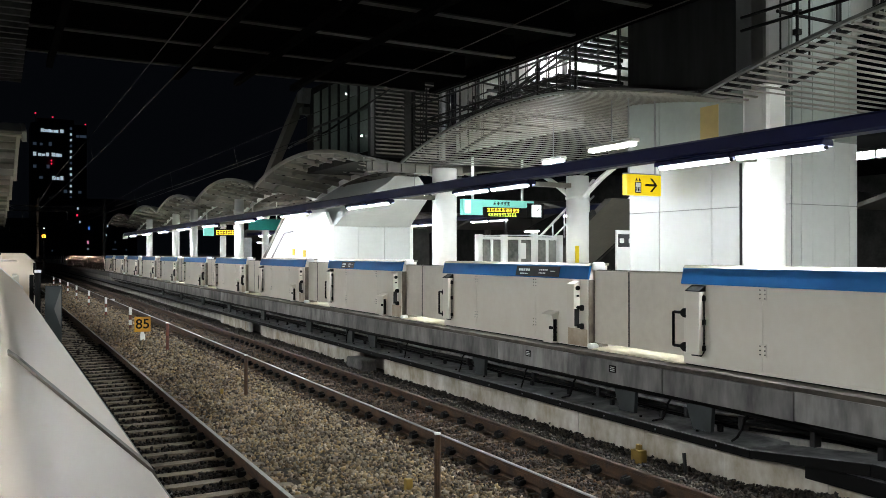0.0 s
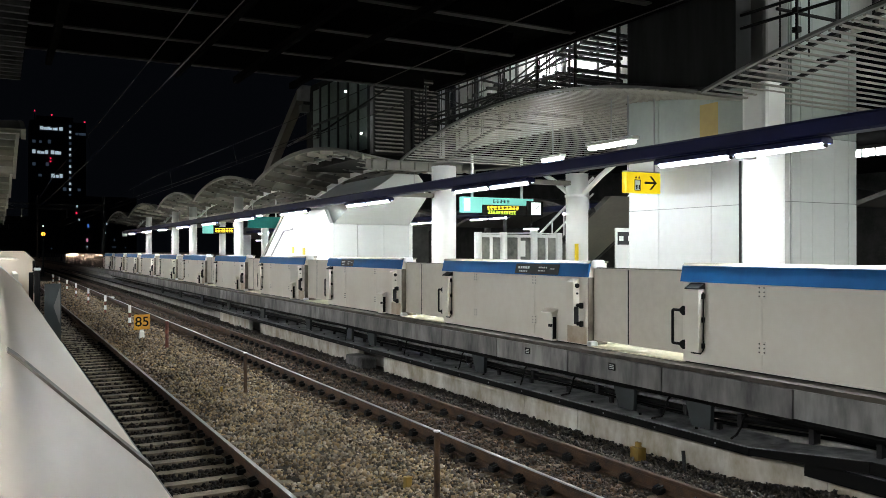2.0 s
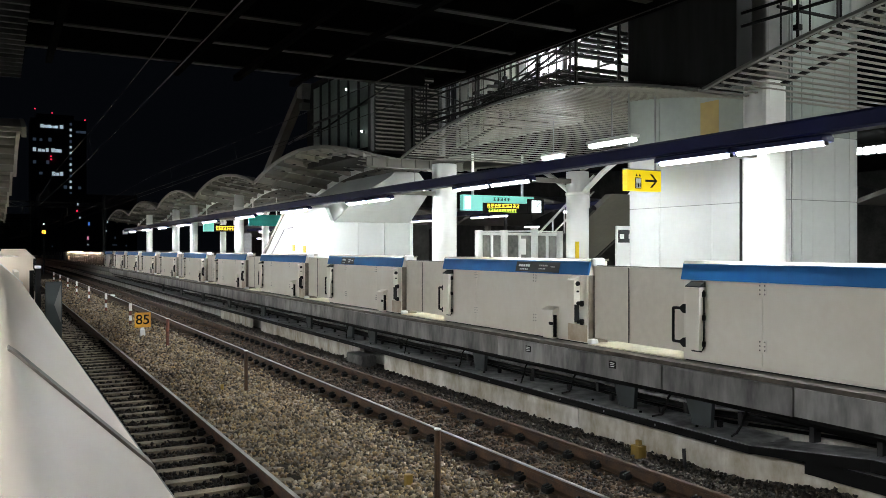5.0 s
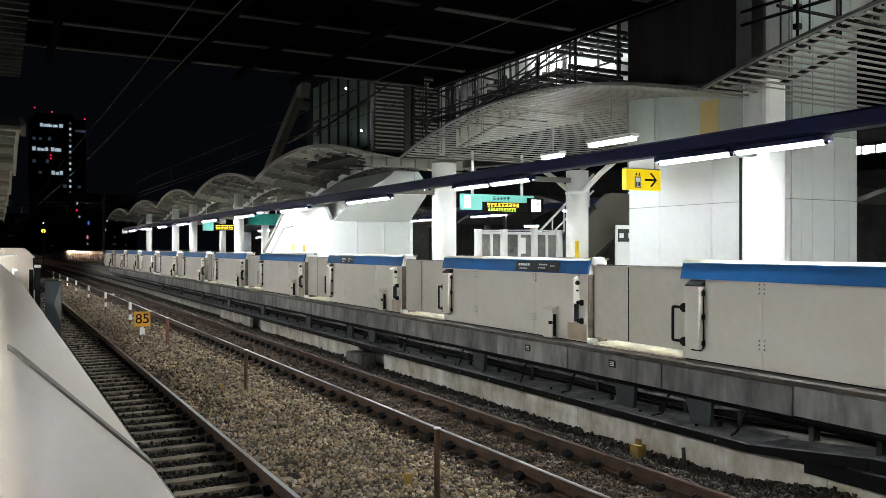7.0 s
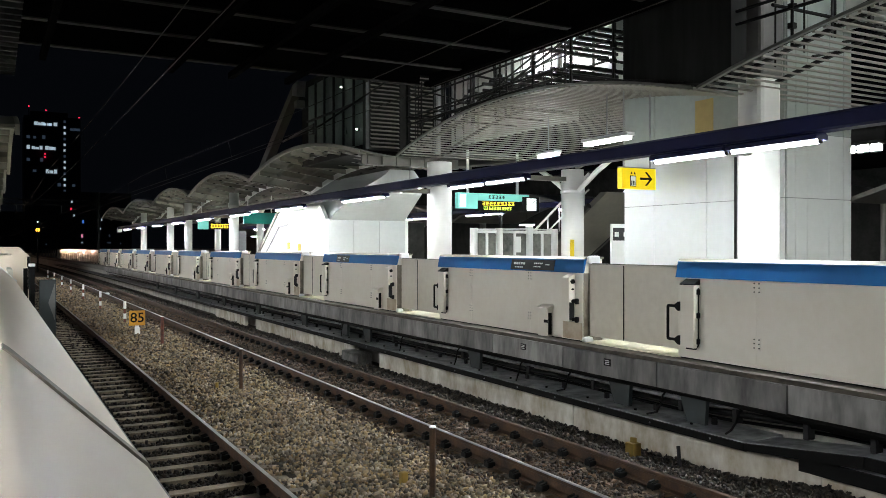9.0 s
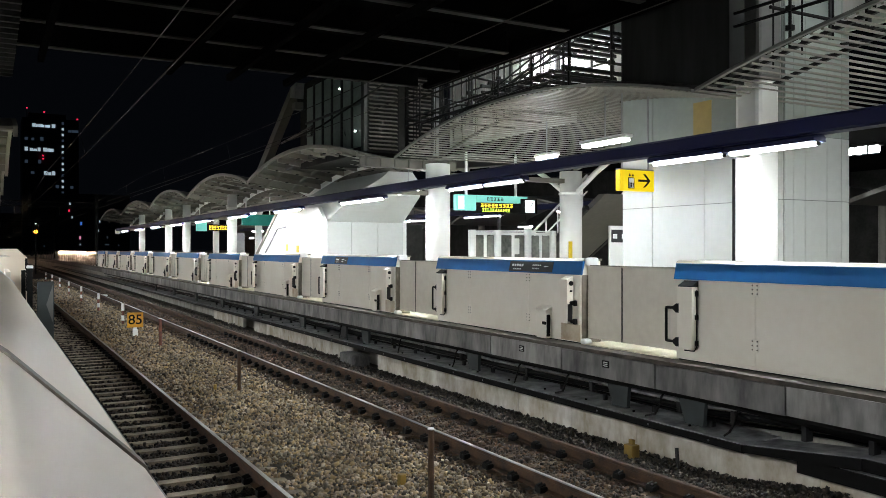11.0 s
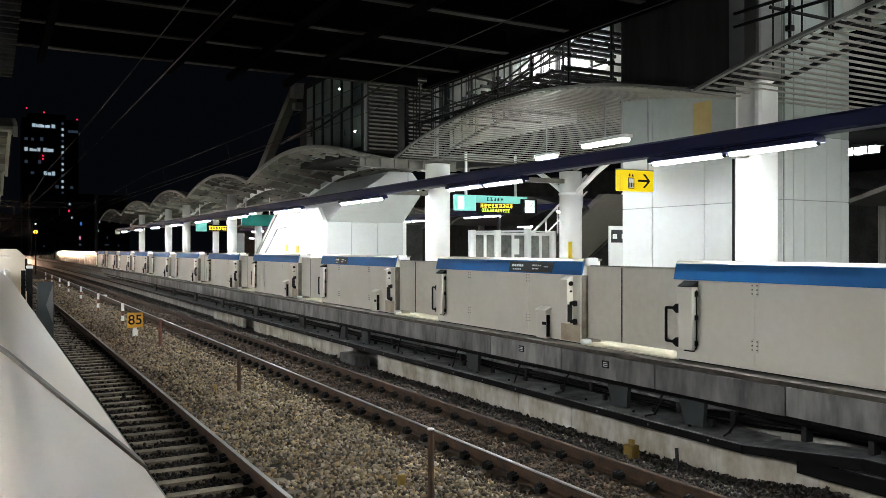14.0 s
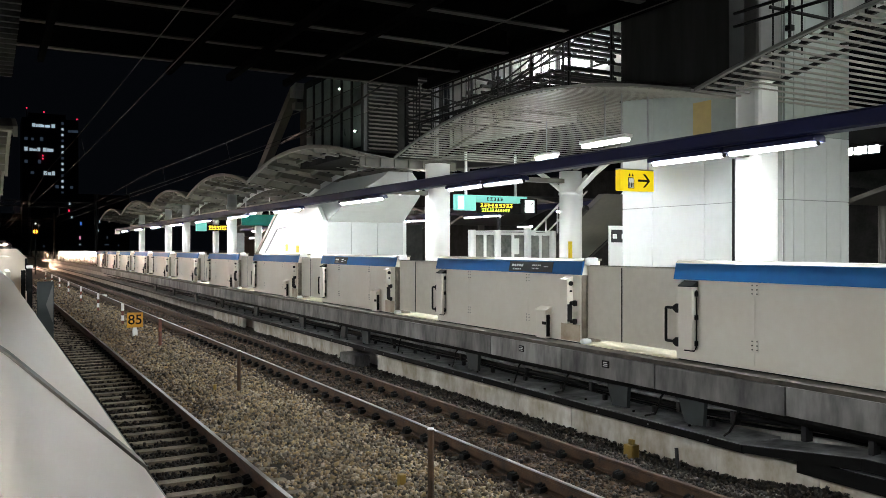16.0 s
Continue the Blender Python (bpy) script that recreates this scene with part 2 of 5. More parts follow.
def prism(points, axis_a, axis_b, axis="x"):
    bm = bmesh.new()
    if axis == "x":
        a = [bm.verts.new((axis_a, u, v)) for u, v in points]
        b = [bm.verts.new((axis_b, u, v)) for u, v in points]
    else:
        a = [bm.verts.new((u, axis_a, v)) for u, v in points]
        b = [bm.verts.new((u, axis_b, v)) for u, v in points]
    fs = [bm.faces.new(a), bm.faces.new(b[::-1])]
    for i in range(len(a)):
        j = (i + 1) % len(a)
        fs.append(bm.faces.new((a[j], a[i], b[i], b[j])))
    bmesh.ops.recalc_face_normals(bm, faces=fs)
    return bm


def bend(y):
    """How far the line leaves the straight towards the left, far along it."""
    return 0.0 if y < 60 else -((y - 60) ** 2) / 9000.0


def strip(profile, ys, bm=None):
    """A closed profile of (x, z) swept along the line's gentle curve."""
    bm = bm or bmesh.new()
    rings = [[bm.verts.new((x + bend(y), y, z)) for x, z in profile] for y in ys]
    fs = [bm.faces.new(rings[0]), bm.faces.new(rings[-1][::-1])]
    for a, b in zip(rings, rings[1:]):
        for i in range(len(a)):
            j = (i + 1) % len(a)
            fs.append(bm.faces.new((a[j], a[i], b[i], b[j])))
    bmesh.ops.recalc_face_normals(bm, faces=fs)
    return bm


ALONG = [-12, 0, 20, 40, 60, 75, 90, 105, 120, 140, 160, 180, 200, 230, 260, 300, 340, 400, 470, 560]
TRACK_A, TRACK_B = 2.139, 6.06
HALF = 0.566          # rail centre to track centre
GATE_X = 7.9          # front face of the gates across the tracks
PLAT = 1.10           # platform height over the rails


def face_material(ob, test, index=1):
    """Gives the faces that pass the test another of the object's materials."""
    for p in ob.data.polygons:
        if test(p):
            p.material_index = index


def shade(ob):
    for p in ob.data.polygons:
        p.use_smooth = True
    return ob


# ---- ground and tracks ----
gr = part("ground", strip([(-900, -0.42), (1.0, -0.42), (1.3, -0.3), (1.55, -0.25), (2.6, -0.25), (2.8, -0.24), (3.25, -0.17), (4.1, -0.13), (4.8, -0.17), (5.2, -0.26),
                           (6.8, -0.26), (7.3, -0.24), (7.7, -0.28), (8.1, -0.34), (900, -0.42), (900, -0.9), (-900, -0.9)], [-60] + ALONG + [900, 2500]), BED)
tagged(gr, "dark brown ballast bed beneath the railway tracks", "ground", kind="structure")


def rail_profile(x):
    half = [(0.026, 0.0), (0.0325, -0.006), (0.0325, -0.04), (0.01, -0.054), (0.01, -0.145), (0.068, -0.162), (0.068, -0.176)]
    return [(x + a, z) for a, z in half] + [(x - a, z) for a, z in reversed(half)]


def track(cx, label, ys, seed, sleeper_material, sunk=0.0, dull=False):
    t = empty("railway_track", cx, 0, 0, label, "railway track", "the two tracks")
    for s in (-1, 1):
        r = part("rail", strip(rail_profile(s * HALF), ALONG), [RUST, POLISHED], t)
        if s < 0 or not dull:
            face_material(r, lambda p: p.normal.z > 0.9 and p.center.z > -0.01)
    rnd = random.Random(seed)
    bm = extrude_y([(-1.0, -0.35), (1.0, -0.35), (1.0, -0.2), (0.72, -0.178), (0.3, -0.19), (-0.3, -0.19), (-0.72, -0.178), (-1.0, -0.2)], -0.085, 0.085)
    first = part("sleeper", bm, sleeper_material, t)
    clip = box(-0.055, 0.055, -0.06, 0.06, -0.178, -0.11, 0.014)
    rod((-0.05, -0.03, -0.105), (0.03, -0.03, -0.085), 0.016, clip, 6)
    rod((-0.05, 0.03, -0.105), (0.03, 0.03, -0.085), 0.016, clip, 6)
    firstclip = part("rail_clip", clip, BLACK, t)
    for i, y in enumerate(ys):
        if i:
            o = new("sleeper", first.data)
            o.parent = t
        else:
            o = first
        o.location = (bend(y), y, rnd.uniform(-0.008, 0.008) - sunk)
        o.rotation_euler = (0, 0, rnd.uniform(-0.012, 0.012))
        if y < 26:
            for j, off in enumerate((-HALF - 0.085, -HALF + 0.085, HALF - 0.085, HALF + 0.085)):
                if i or j:
                    c = new("rail_clip", firstclip.data)
                    c.parent = t
                else:
                    c = firstclip
                c.location = (off, y, 0)
    return t


track(TRACK_A, "railway track with worn rails on pale concrete sleepers", [1.6 + 0.56 * i for i in range(110)], 3, SLEEPER)
track(TRACK_B, "rusty railway track half buried in brown ballast", [1.9 + 0.56 * i for i in range(110)], 4, RUSTY_SLEEPER, 0.03, True)


def ballast():
    """Loose stones, thinning out with the distance."""
    rng = np.random.default_rng(5)
    pts = []
    for y0, y1, per in ((2.0, 9, 900), (9, 16, 720), (16, 26, 480), (26, 44, 260), (44, 80, 80)):
        n = int((y1 - y0) * 6.6 * per)
        x, y = rng.uniform(1.35, 7.95, n), rng.uniform(y0, y1, n)
        pts.append(np.stack([x, y], 1))
    p = np.concatenate(pts)
    x, y = p[:, 0], p[:, 1]
    keep = np.ones(len(x), bool)
    for cx in (TRACK_A, TRACK_B):
        for s in (-1, 1):
            keep &= np.abs(x - cx - s * HALF) > 0.075
    ph = (y - 1.6) / 0.56
    keep &= ~((np.abs(x - TRACK_A) < 1.03) & (np.abs(ph - np.round(ph)) < 0.17))
    p, x, y = p[keep], x[keep], y[keep]
    n = len(p)
    z = np.interp(x, [1.3, 1.55, 2.6, 2.85, 3.3, 4.1, 4.8, 5.25, 6.8, 7.3, 7.9], [-0.3, -0.235, -0.225, -0.21, -0.155, -0.12, -0.16, -0.24, -0.235, -0.2, -0.27])
    z = z + rng.normal(0, 0.018, n) + 0.2 * np.exp(-((y - 5.6) / 1.0) ** 2) * np.clip((x - 7.1) / 0.5, 0, 1)
    base = np.array([(-1, -1, -1), (1, -1, -1), (1, 1, -1), (-1, 1, -1), (-1, -1, 1), (1, -1, 1), (1, 1, 1), (-1, 1, 1)]) * 0.62
    tri = np.array([(0, 2, 1), (0, 3, 2), (4, 5, 6), (4, 6, 7), (0, 1, 5), (0, 5, 4), (1, 2, 6), (1, 6, 5), (2, 3, 7), (2, 7, 6), (3, 0, 4), (3, 4, 7)])
    size = rng.uniform(0.016, 0.045, n) * np.interp(y, [2, 12, 30, 44, 80], [0.85, 0.92, 1.1, 1.35, 2.0])
    axes = rng.uniform(0.55, 1.3, (n, 3)) * size[:, None]
    kind = np.where(x < 5.3, 0, np.where(x < 6.75, 1, 2))
    # kind 3 paints the shadow in and beside the near track
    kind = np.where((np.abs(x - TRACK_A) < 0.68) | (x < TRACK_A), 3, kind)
    kind = np.where((kind == 0) & (x > 4.95) & (rng.random(n) < 0.6), 1, kind)
    v = base[None] * rng.uniform(0.45, 1.3, (n, 8, 3)) * axes[:, None]
    a, b = rng.uniform(0, 6.283, n), rng.uniform(-1.1, 1.1, n)
    ca, sa, cb, sb = np.cos(a)[:, None], np.sin(a)[:, None], np.cos(b)[:, None], np.sin(b)[:, None]
    vx, vy, vz = v[..., 0] * cb + v[..., 2] * sb, v[..., 1], -v[..., 0] * sb + v[..., 2] * cb
    v = np.stack([vx * ca - vy * sa + x[:, None], vx * sa + vy * ca + y[:, None], vz + z[:, None]], 2).reshape(-1, 3)
    f = (tri[None] + 8 * np.arange(n)[:, None, None]).reshape(-1, 3)
    me = bpy.data.meshes.new("ballast_stones")
    me.vertices.add(len(v))
    me.vertices.foreach_set("co", v.astype(np.float32).ravel())
    me.loops.add(len(f) * 3)
    me.loops.foreach_set("vertex_index", f.astype(np.int32).ravel())
    me.polygons.add(len(f))
    me.polygons.foreach_set("loop_start", np.arange(0, len(f) * 3, 3, dtype=np.int32))
    me.update(calc_edges=True)
    for m in (PEBBLE, PEBBLE_RUST, PEBBLE_GREY, PEBBLE_SHADE):
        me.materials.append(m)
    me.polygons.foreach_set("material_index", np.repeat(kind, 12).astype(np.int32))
    tagged(new("ballast_stones", me), "loose brown and grey crushed ballast stones between the rails", "ballast", kind="stuff")


ballast()

# ---- the platform across the tracks ----
ys = ALONG[:14]
pl = part("platform", strip([(7.66, PLAT), (17.4, PLAT), (17.4, PLAT - 0.36), (7.66, PLAT - 0.36)], ys), [CONC, SLABTOP])
face_material(pl, lambda p: p.normal.z > 0.9)
tagged(pl, "weathered concrete island platform slab with stained edge", "platform", kind="structure")
cope = part("edge_coping", strip([(7.6, PLAT + 0.004), (7.9, PLAT + 0.004), (7.9, PLAT - 0.05), (7.6, PLAT - 0.05)], ys), COPING, pl, "dirty brown coping darkened for the gates' shade")
nose = extrude_y([(7.585, PLAT - 0.054), (7.657, PLAT - 0.054), (7.657, PLAT - 0.37), (7.585, PLAT - 0.37)], 0.012, 1.988)
face = part("edge_slab", nose, CONC_RANDOM, pl)
for i in range(-3, 34):
    o = face if i == -3 else new("edge_slab", face.data)
    o.parent = pl
    o.location = (bend(2.0 * i), 2.0 * i, random.Random(i).uniform(-0.006, 0.006))
w = part("wall_under_platform", strip([(8.45, PLAT - 0.36), (8.7, PLAT - 0.36), (8.7, -0.5), (8.45, -0.5)], ys), WALLC)
tagged(w, "grey recessed concrete wall beneath the platform slab", "wall", kind="structure")

lw = empty("wall_trackside", label="low pale concrete wall panels with rust stains beside the ballast", category="wall", kind="structure")
pan = extrude_y([(7.93, -0.5), (8.05, -0.5), (8.05, 0.15), (7.93, 0.15)], 0.006, 1.45)
pm = part("wall_panel", pan, WALLC_RANDOM, lw)
for i in range(3, 23):
    if i in (12, 19):
        continue
    o = pm if i == 3 else new("wall_panel", pm.data)
    o.parent = lw
    o.location = (random.Random(i).uniform(-0.012, 0.012), 1.456 * i, random.Random(i + 90).uniform(-0.02, 0.02) - (0.07 if i < 4 else 0.02))

tr = empty("cable_trough", label="long grey cable trough with dark front flange below the platform edge", category="cable trough")
far_ys = [6.7] + ys[2:9]
part("tray", strip([(7.73, 0.262), (8.4, 0.275), (8.4, 0.235), (7.73, 0.222)], far_ys), TRAY, tr)
part("front_flange", strip([(7.70, 0.25), (7.729, 0.25), (7.729, 0.165), (7.70, 0.165)], far_ys), BLACK, tr)
part("under_flange", strip([(7.74, 0.221), (7.8, 0.221), (7.8, 0.15), (7.74, 0.15)], far_ys), BLACK, tr)
part("raised_tray", strip([(7.75, 0.43), (8.3, 0.44), (8.3, 0.40), (7.75, 0.39)], [-8, 0, 5.2]), TRAY, tr)
part("raised_flange", strip([(7.72, 0.425), (7.749, 0.425), (7.749, 0.3), (7.72, 0.3)], [-8, 0, 5.2]), BLACK, tr)
part("ramp_tray", prism([(5.2, 0.43), (6.7, 0.262), (6.7, 0.222), (5.2, 0.39)], 7.74, 8.3), TRAY, tr)
part("ramp_flange", prism([(5.2, 0.425), (6.7, 0.25), (6.7, 0.165), (5.2, 0.3)], 7.71, 7.739), BLACK, tr)
part("lower_tray", strip([(7.8, 0.255), (8.1, 0.26), (8.1, 0.22), (7.8, 0.215)], [-8, 0, 6.0]), TRAY, tr)
part("lower_flange", strip([(7.77, 0.25), (7.799, 0.25), (7.799, 0.09), (7.77, 0.09)], [-8, 0, 6.0]), BLACK, tr)
for i in range(26):
    y = 7.2 + 1.05 * i
    part("bolt", rod((7.694, y, 0.21), (7.7, y, 0.21), 0.014, n=6), STEEL, tr)
    part("tray_clip", box(8.1, 8.16, y + 0.3, y + 0.36, 0.27, 0.36, 0.008), DARKSTEEL, tr)
    part("tray_bolt", rod((7.9, y + 0.5, 0.26), (7.9, y + 0.5, 0.29), 0.02, n=6), BLACK, tr)
cab = empty("cable_run", label="black cables and thin grey conduits slung under the platform edge", category="cables")
# the pale TRAY conduit also stands in for the recess wall's lit strip
for x, z, r, m in ((7.76, 0.675, 0.045, BLACK), (7.99, 0.475, 0.042, BLACK), (7.9, 0.585, 0.028, TRAY), (8.28, 0.62, 0.03, BLACK), (8.3, 0.33, 0.022, BLACK)):
    rnd = random.Random(int(x * 100 + z * 1000))
    pts = [(x + bend(y) + rnd.uniform(-0.012, 0.012), y, z + rnd.uniform(-0.012, 0.012) - 0.012 * (i % 2) + (0.1 if z < 0.6 and y < 6.4 else 0)) for i, y in enumerate([-8 + 1.55 * j for j in range(50)])]
    part("cable", pipe(pts, r, n=6), m, cab)
for y in (5.2, 6.0, 7.0, 7.9, 9.7, 11.4, 13.6, 15.1, 16.7):
    part("cable_cleat", box(7.93, 8.05, y, y + 0.07, 0.40, 0.66, 0.01), DARKSTEEL, cab)
for y, hang in ((6.75, 0.1), (8.0, 0.3), (10.0, 0.35), (11.3, 0.1), (13.4, 0.16), (15.8, 0.18), (19.2, 0.2)):
    pts = [(7.8, y, 0.72), (7.72, y + 0.03, 0.6), (7.71, y + 0.06, 0.48), (7.74, y + 0.16, 0.36), (7.82, y + 0.25 + hang * 0.6, 0.28)]
    part("drop_cable", pipe(pts, 0.014, n=6), BLACK, cab)
for y in (4.2, 7.55, 8.95, 12.95, 17.9, 19.3, 22.4, 27, 31.6, 36.2, 41, 46):
    b = part("slab_bracket", prism([(y - 0.2, 0.728), (y + 0.28, 0.728), (y + 0.14, 0.32), (y - 0.17, 0.32)], 7.80, 7.86), BRACKET)
    tagged(b, "dark grey steel bracket hanging under the platform slab", "bracket", "brackets below the platform edge")
for y in (8.97, 11.05):
    b = empty("edge_plate", 7.58, y, 0.93, "small dark plate with worn white marks on the platform edge", "plate", "plates on the platform edge")
    part("plate", box(-0.004, 0.004, -0.07, 0.07, -0.05, 0.05), BLACK, b)
    for z in (-0.025, 0.0, 0.025):
        part("mark", box(-0.008, -0.005, -0.045, 0.045, z - 0.005, z + 0.005), WHITE, b)
blk = part("concrete_block", box(7.5, 7.9, 17.8, 18.8, -0.3, 0.04, 0.05), CONC)
tagged(blk, "rough grey concrete block at the foot of the wall", "concrete block")
jb = empty("junction_box", 7.42, 8.26, -0.16, "small yellow junction box standing on the ballast", "junction box")
part("body", box(-0.07, 0.07, -0.08, 0.08, -0.1, 0.13, 0.01), OCHRE, jb)
part("tab", box(-0.03, 0.02, -0.05, 0.03, 0.13, 0.2, 0.008), OCHRE, jb)
pg = part("marker_peg", rod((7.5, 7.5, -0.25), (7.53, 7.56, 0.06), 0.025, n=8), DARKSTEEL)
tagged(pg, "short dark leaning steel peg in the ballast", "peg")
blk = part("transponder", box(5.6, 6.0, 51.0, 51.4, -0.22, -0.1, 0.02), WHITE)
tagged(blk, "small white plastic transponder between the rails", "transponder")
yb = part("ballast_marker", rod((3.75, 15.7, -0.17), (3.75, 15.7, -0.02), 0.03, n=8), OCHRE)
tagged(yb, "small weathered yellow marker stub in the ballast", "marker")
yb2 = part("ballast_marker", box(4.02, 4.1, 8.25, 8.33, -0.16, 0.02, 0.01), OCHRE)
tagged(yb2, "small weathered yellow marker stub in the ballast", "marker")


def track_post(y):
    p = empty("track_post", 4.1 + bend(y), y, -0.16, "short rusty steel post carrying a thin wire between tracks", "post", "posts between the tracks")
    part("shaft", rod((0, 0, -0.1), (0, 0, 0.8), 0.034 if y < 20 else 0.045, n=10), RUST if y < 20 else BANDED, p)
    part("cap", rod((0, 0, 0.795), (0, 0, 0.81), 0.037 if y < 20 else 0.05, n=10), WHITE, p)
    if y > 28:
        part("band", rod((0, 0, 0.55), (0, 0, 0.79), 0.05, n=10), WHITE, p)
        part("band", rod((0, 0, 0.2), (0, 0, 0.38), 0.05, n=10), WHITE, p)


POST_Y = [7.67, 15.3, 23.4, 30.6, 38, 45.5, 53, 60, 67.5, 75]
for y in POST_Y:
    track_post(y)
pw = part("post_wire", pipe([(4.14, -2, 0.62)] + [(4.14 + bend(y), y, 0.62) for y in POST_Y], 0.006, n=5), STEEL)
tagged(pw, "thin steel wire strung along the track posts", "wire")

sg = empty("speed_sign", 3.92, 26.6, -0.16, "orange speed board reading 85 on a short white stake", "sign")
part("board", box(-0.235, 0.235, -0.012, 0.012, 0.3, 0.76, 0.008), ORANGE, sg)
part("stake", box(-0.05, 0.05, 0.014, 0.06, 0, 0.5, 0.008), WHITE, sg)
part("foot", box(-0.07, 0.07, -0.03, 0.05, 0, 0.24, 0.01), WHITE, sg)


def lettering(text, size, material, parent, at, turn, name="lettering"):
    c = bpy.data.curves.new(name, "FONT")
    c.body, c.size, c.align_x, c.align_y, c.extrude = text, size, "CENTER", "CENTER", 0.002
    c.offset = 0.01 * size
    tmp = bpy.data.objects.new(name, c)
    me = bpy.data.meshes.new_from_object(tmp)
    bpy.data.objects.remove(tmp)
    me.materials.append(material)
    ob = new(name, me)
    ob.parent = parent
    ob.matrix_local = pose(*at, *turn)
    return ob


lettering("85", 0.42, BLACK, sg, (0, -0.016, 0.53), (90, 0, 0))


# ---- platform gates across the tracks ----
def gate_unit():
    """One fixed gate box with its pair of sliding doors; its origin is the box's end farther along the line."""
    g = empty("platform_gate", GATE_X, 0, PLAT, "cream steel platform gate box with blue top band and sliding doors", "platform gate", "gates along the far platform")
    L = 4.58
    part("body", extrude_y([(0.0, 0.02), (0.0, 1.06), (0.05, 1.28), (0.36, 1.28), (0.36, 0.02)], -L, 0), GATE, g)
    part("plinth", box(0.02, 0.34, -L + 0.02, -0.02, 0.0, 0.02), BLACK, g)
    part("blue_band", extrude_y([(-0.035, 1.055), (-0.005, 1.055), (0.045, 1.262), (0.01, 1.262)], -L - 0.02, 0.02), BLUE, g, "blue painted top band")
    part("cap", extrude_y([(0.0, 1.262), (0.04, 1.3), (0.38, 1.3), (0.38, 1.266)], -L - 0.02, 0.02), GATE_TOP, g, "cream top cap")
    cuts = (-L + 0.02, -3.18, -1.27, -0.36)
    for a, b in zip(cuts, cuts[1:]):
        part("cover_panel", box(-0.008, -0.001, a + 0.006, b - 0.006, 0.06, 1.045, 0.003), GATE, g)
    for y in (-3.18, -1.27):
        for z in (0.31, 0.97):
            h = part("hinge", box(-0.016, -0.009, y - 0.055, y + 0.055, z - 0.075, z + 0.075, 0.003), GATE, g)
            for dy in (-0.035, 0.035):
                for dz in (-0.05, 0, 0.05):
                    part("screw", rod((-0.021, y + dy, z + dz), (-0.016, y + dy, z + dz), 0.009, n=6), BLACK, h)
    e = part("end_cover", box(-0.12, -0.009, -0.38, -0.15, 0.165, 0.965, 0.008), GATE, g)
    part("cover_hood", extrude_y([(-0.125, 0.966), (-0.125, 0.978), (-0.009, 1.045), (-0.009, 0.966)], -0.385, -0.145), BLACK, e, "dark sloping hood")
    part("edge_cable", pipe([(-0.05, -0.394, 0.93), (-0.05, -0.398, 0.6), (-0.05, -0.394, 0.2), (-0.06, -0.36, 0.15), (-0.06, -0.2, 0.148)], 0.01, n=6), BLACK, e)
    for z in (0.25, 0.58, 0.88):
        part("bumper_knob", box(-0.075, -0.03, -0.412, -0.381, z - 0.035, z + 0.035, 0.008), BLACK, e)
    k = part("lock_box", box(-0.12, -0.009, -3.82, -3.56, 0.02, 0.47, 0.012), GATE, g)
    part("lock_hood", extrude_y([(-0.14, 0.44), (-0.14, 0.47), (-0.009, 0.53), (-0.009, 0.47)], -3.84, -3.54), GATE, k)
    part("latch", box(-0.14, -0.121, -3.84, -3.74, 0.24, 0.29, 0.008), BLACK, k)
    part("latch_bar", box(-0.11, -0.05, -3.845, -3.821, 0.05, 0.4, 0.006), BLACK, k)
    c = part("sensor_post", extrude_y([(-0.009, 0.3), (-0.127, 0.31), (-0.127, 0.98), (-0.009, 1.03)], -L + 0.2, -L + 0.375), GATE, g)
    part("post_base_plate", box(-0.014, -0.009, -L + 0.02, -L + 0.5, 0.03, 0.29, 0.002), TAN, g, "rust-stained tan plate below the post")
    for z, r in ((0.92, 0.036), (0.8, 0.016)):
        part("lens", rod((-0.06, -L + 0.2, z), (-0.06, -L + 0.175, z), r, n=14), BLACK, c)
    part("rubber_strip", box(-0.12, -0.03, -L + 0.188, -L + 0.199, 0.33, 0.6, 0.004), DARKSTEEL, c)
    for z in (0.34, 0.62):
        part("clamp", rod((-0.07, -L + 0.2, z), (-0.07, -L + 0.08, z), 0.013, n=8), BLACK, c)
        part("clamp_knob", box(-0.1, -0.04, -L + 0.05, -L + 0.1, z - 0.045, z + 0.045, 0.014), BLACK, c)
        part("clamp_collar", box(-0.105, -0.035, -L + 0.13, -L + 0.155, z - 0.03, z + 0.03, 0.008), BLACK, c)
    hd = part("guard_handle", pipe([(-0.04, -0.06, 0.24), (-0.04, 0.13, 0.24), (-0.04, 0.145, 0.245), (-0.04, 0.15, 0.26), (-0.04, 0.15, 0.66), (-0.04, 0.145, 0.675), (-0.04, 0.13, 0.68), (-0.04, -0.06, 0.68)], 0.019), BLACK, g, "black tubular guard handle")
    for z in (0.24, 0.68):
        part("handle_mount", prism([(-0.13, z - 0.06), (-0.05, z - 0.06), (0.0, z - 0.025), (0.0, z + 0.025), (-0.05, z + 0.06), (-0.13, z + 0.06)], -0.065, -0.009), BLACK, hd)
    part("seam_strip", box(0.0, 0.36, -L - 0.012, -L - 0.001, 0.02, 1.05), RUSTSTEEL, g)
    part("end_lamp_housing", box(0.03, 0.26, -L - 0.1, -L - 0.021, 1.19, 1.32, 0.035), WHITE, g, "white rounded end housing")
    part("foot_housing", box(-0.05, 0.1, -L - 0.13, -L - 0.013, 0.005, 0.09, 0.03), WHITE, g, "white rounded foot cap")
    # plate added to show the lamplit floor between the gate boxes
    part("threshold", box(-0.03, 0.62, -L - 1.955, -L - 0.015, 0.005, 0.02), SILL, g, "cream plate standing in for the lamplit floor of the opening")
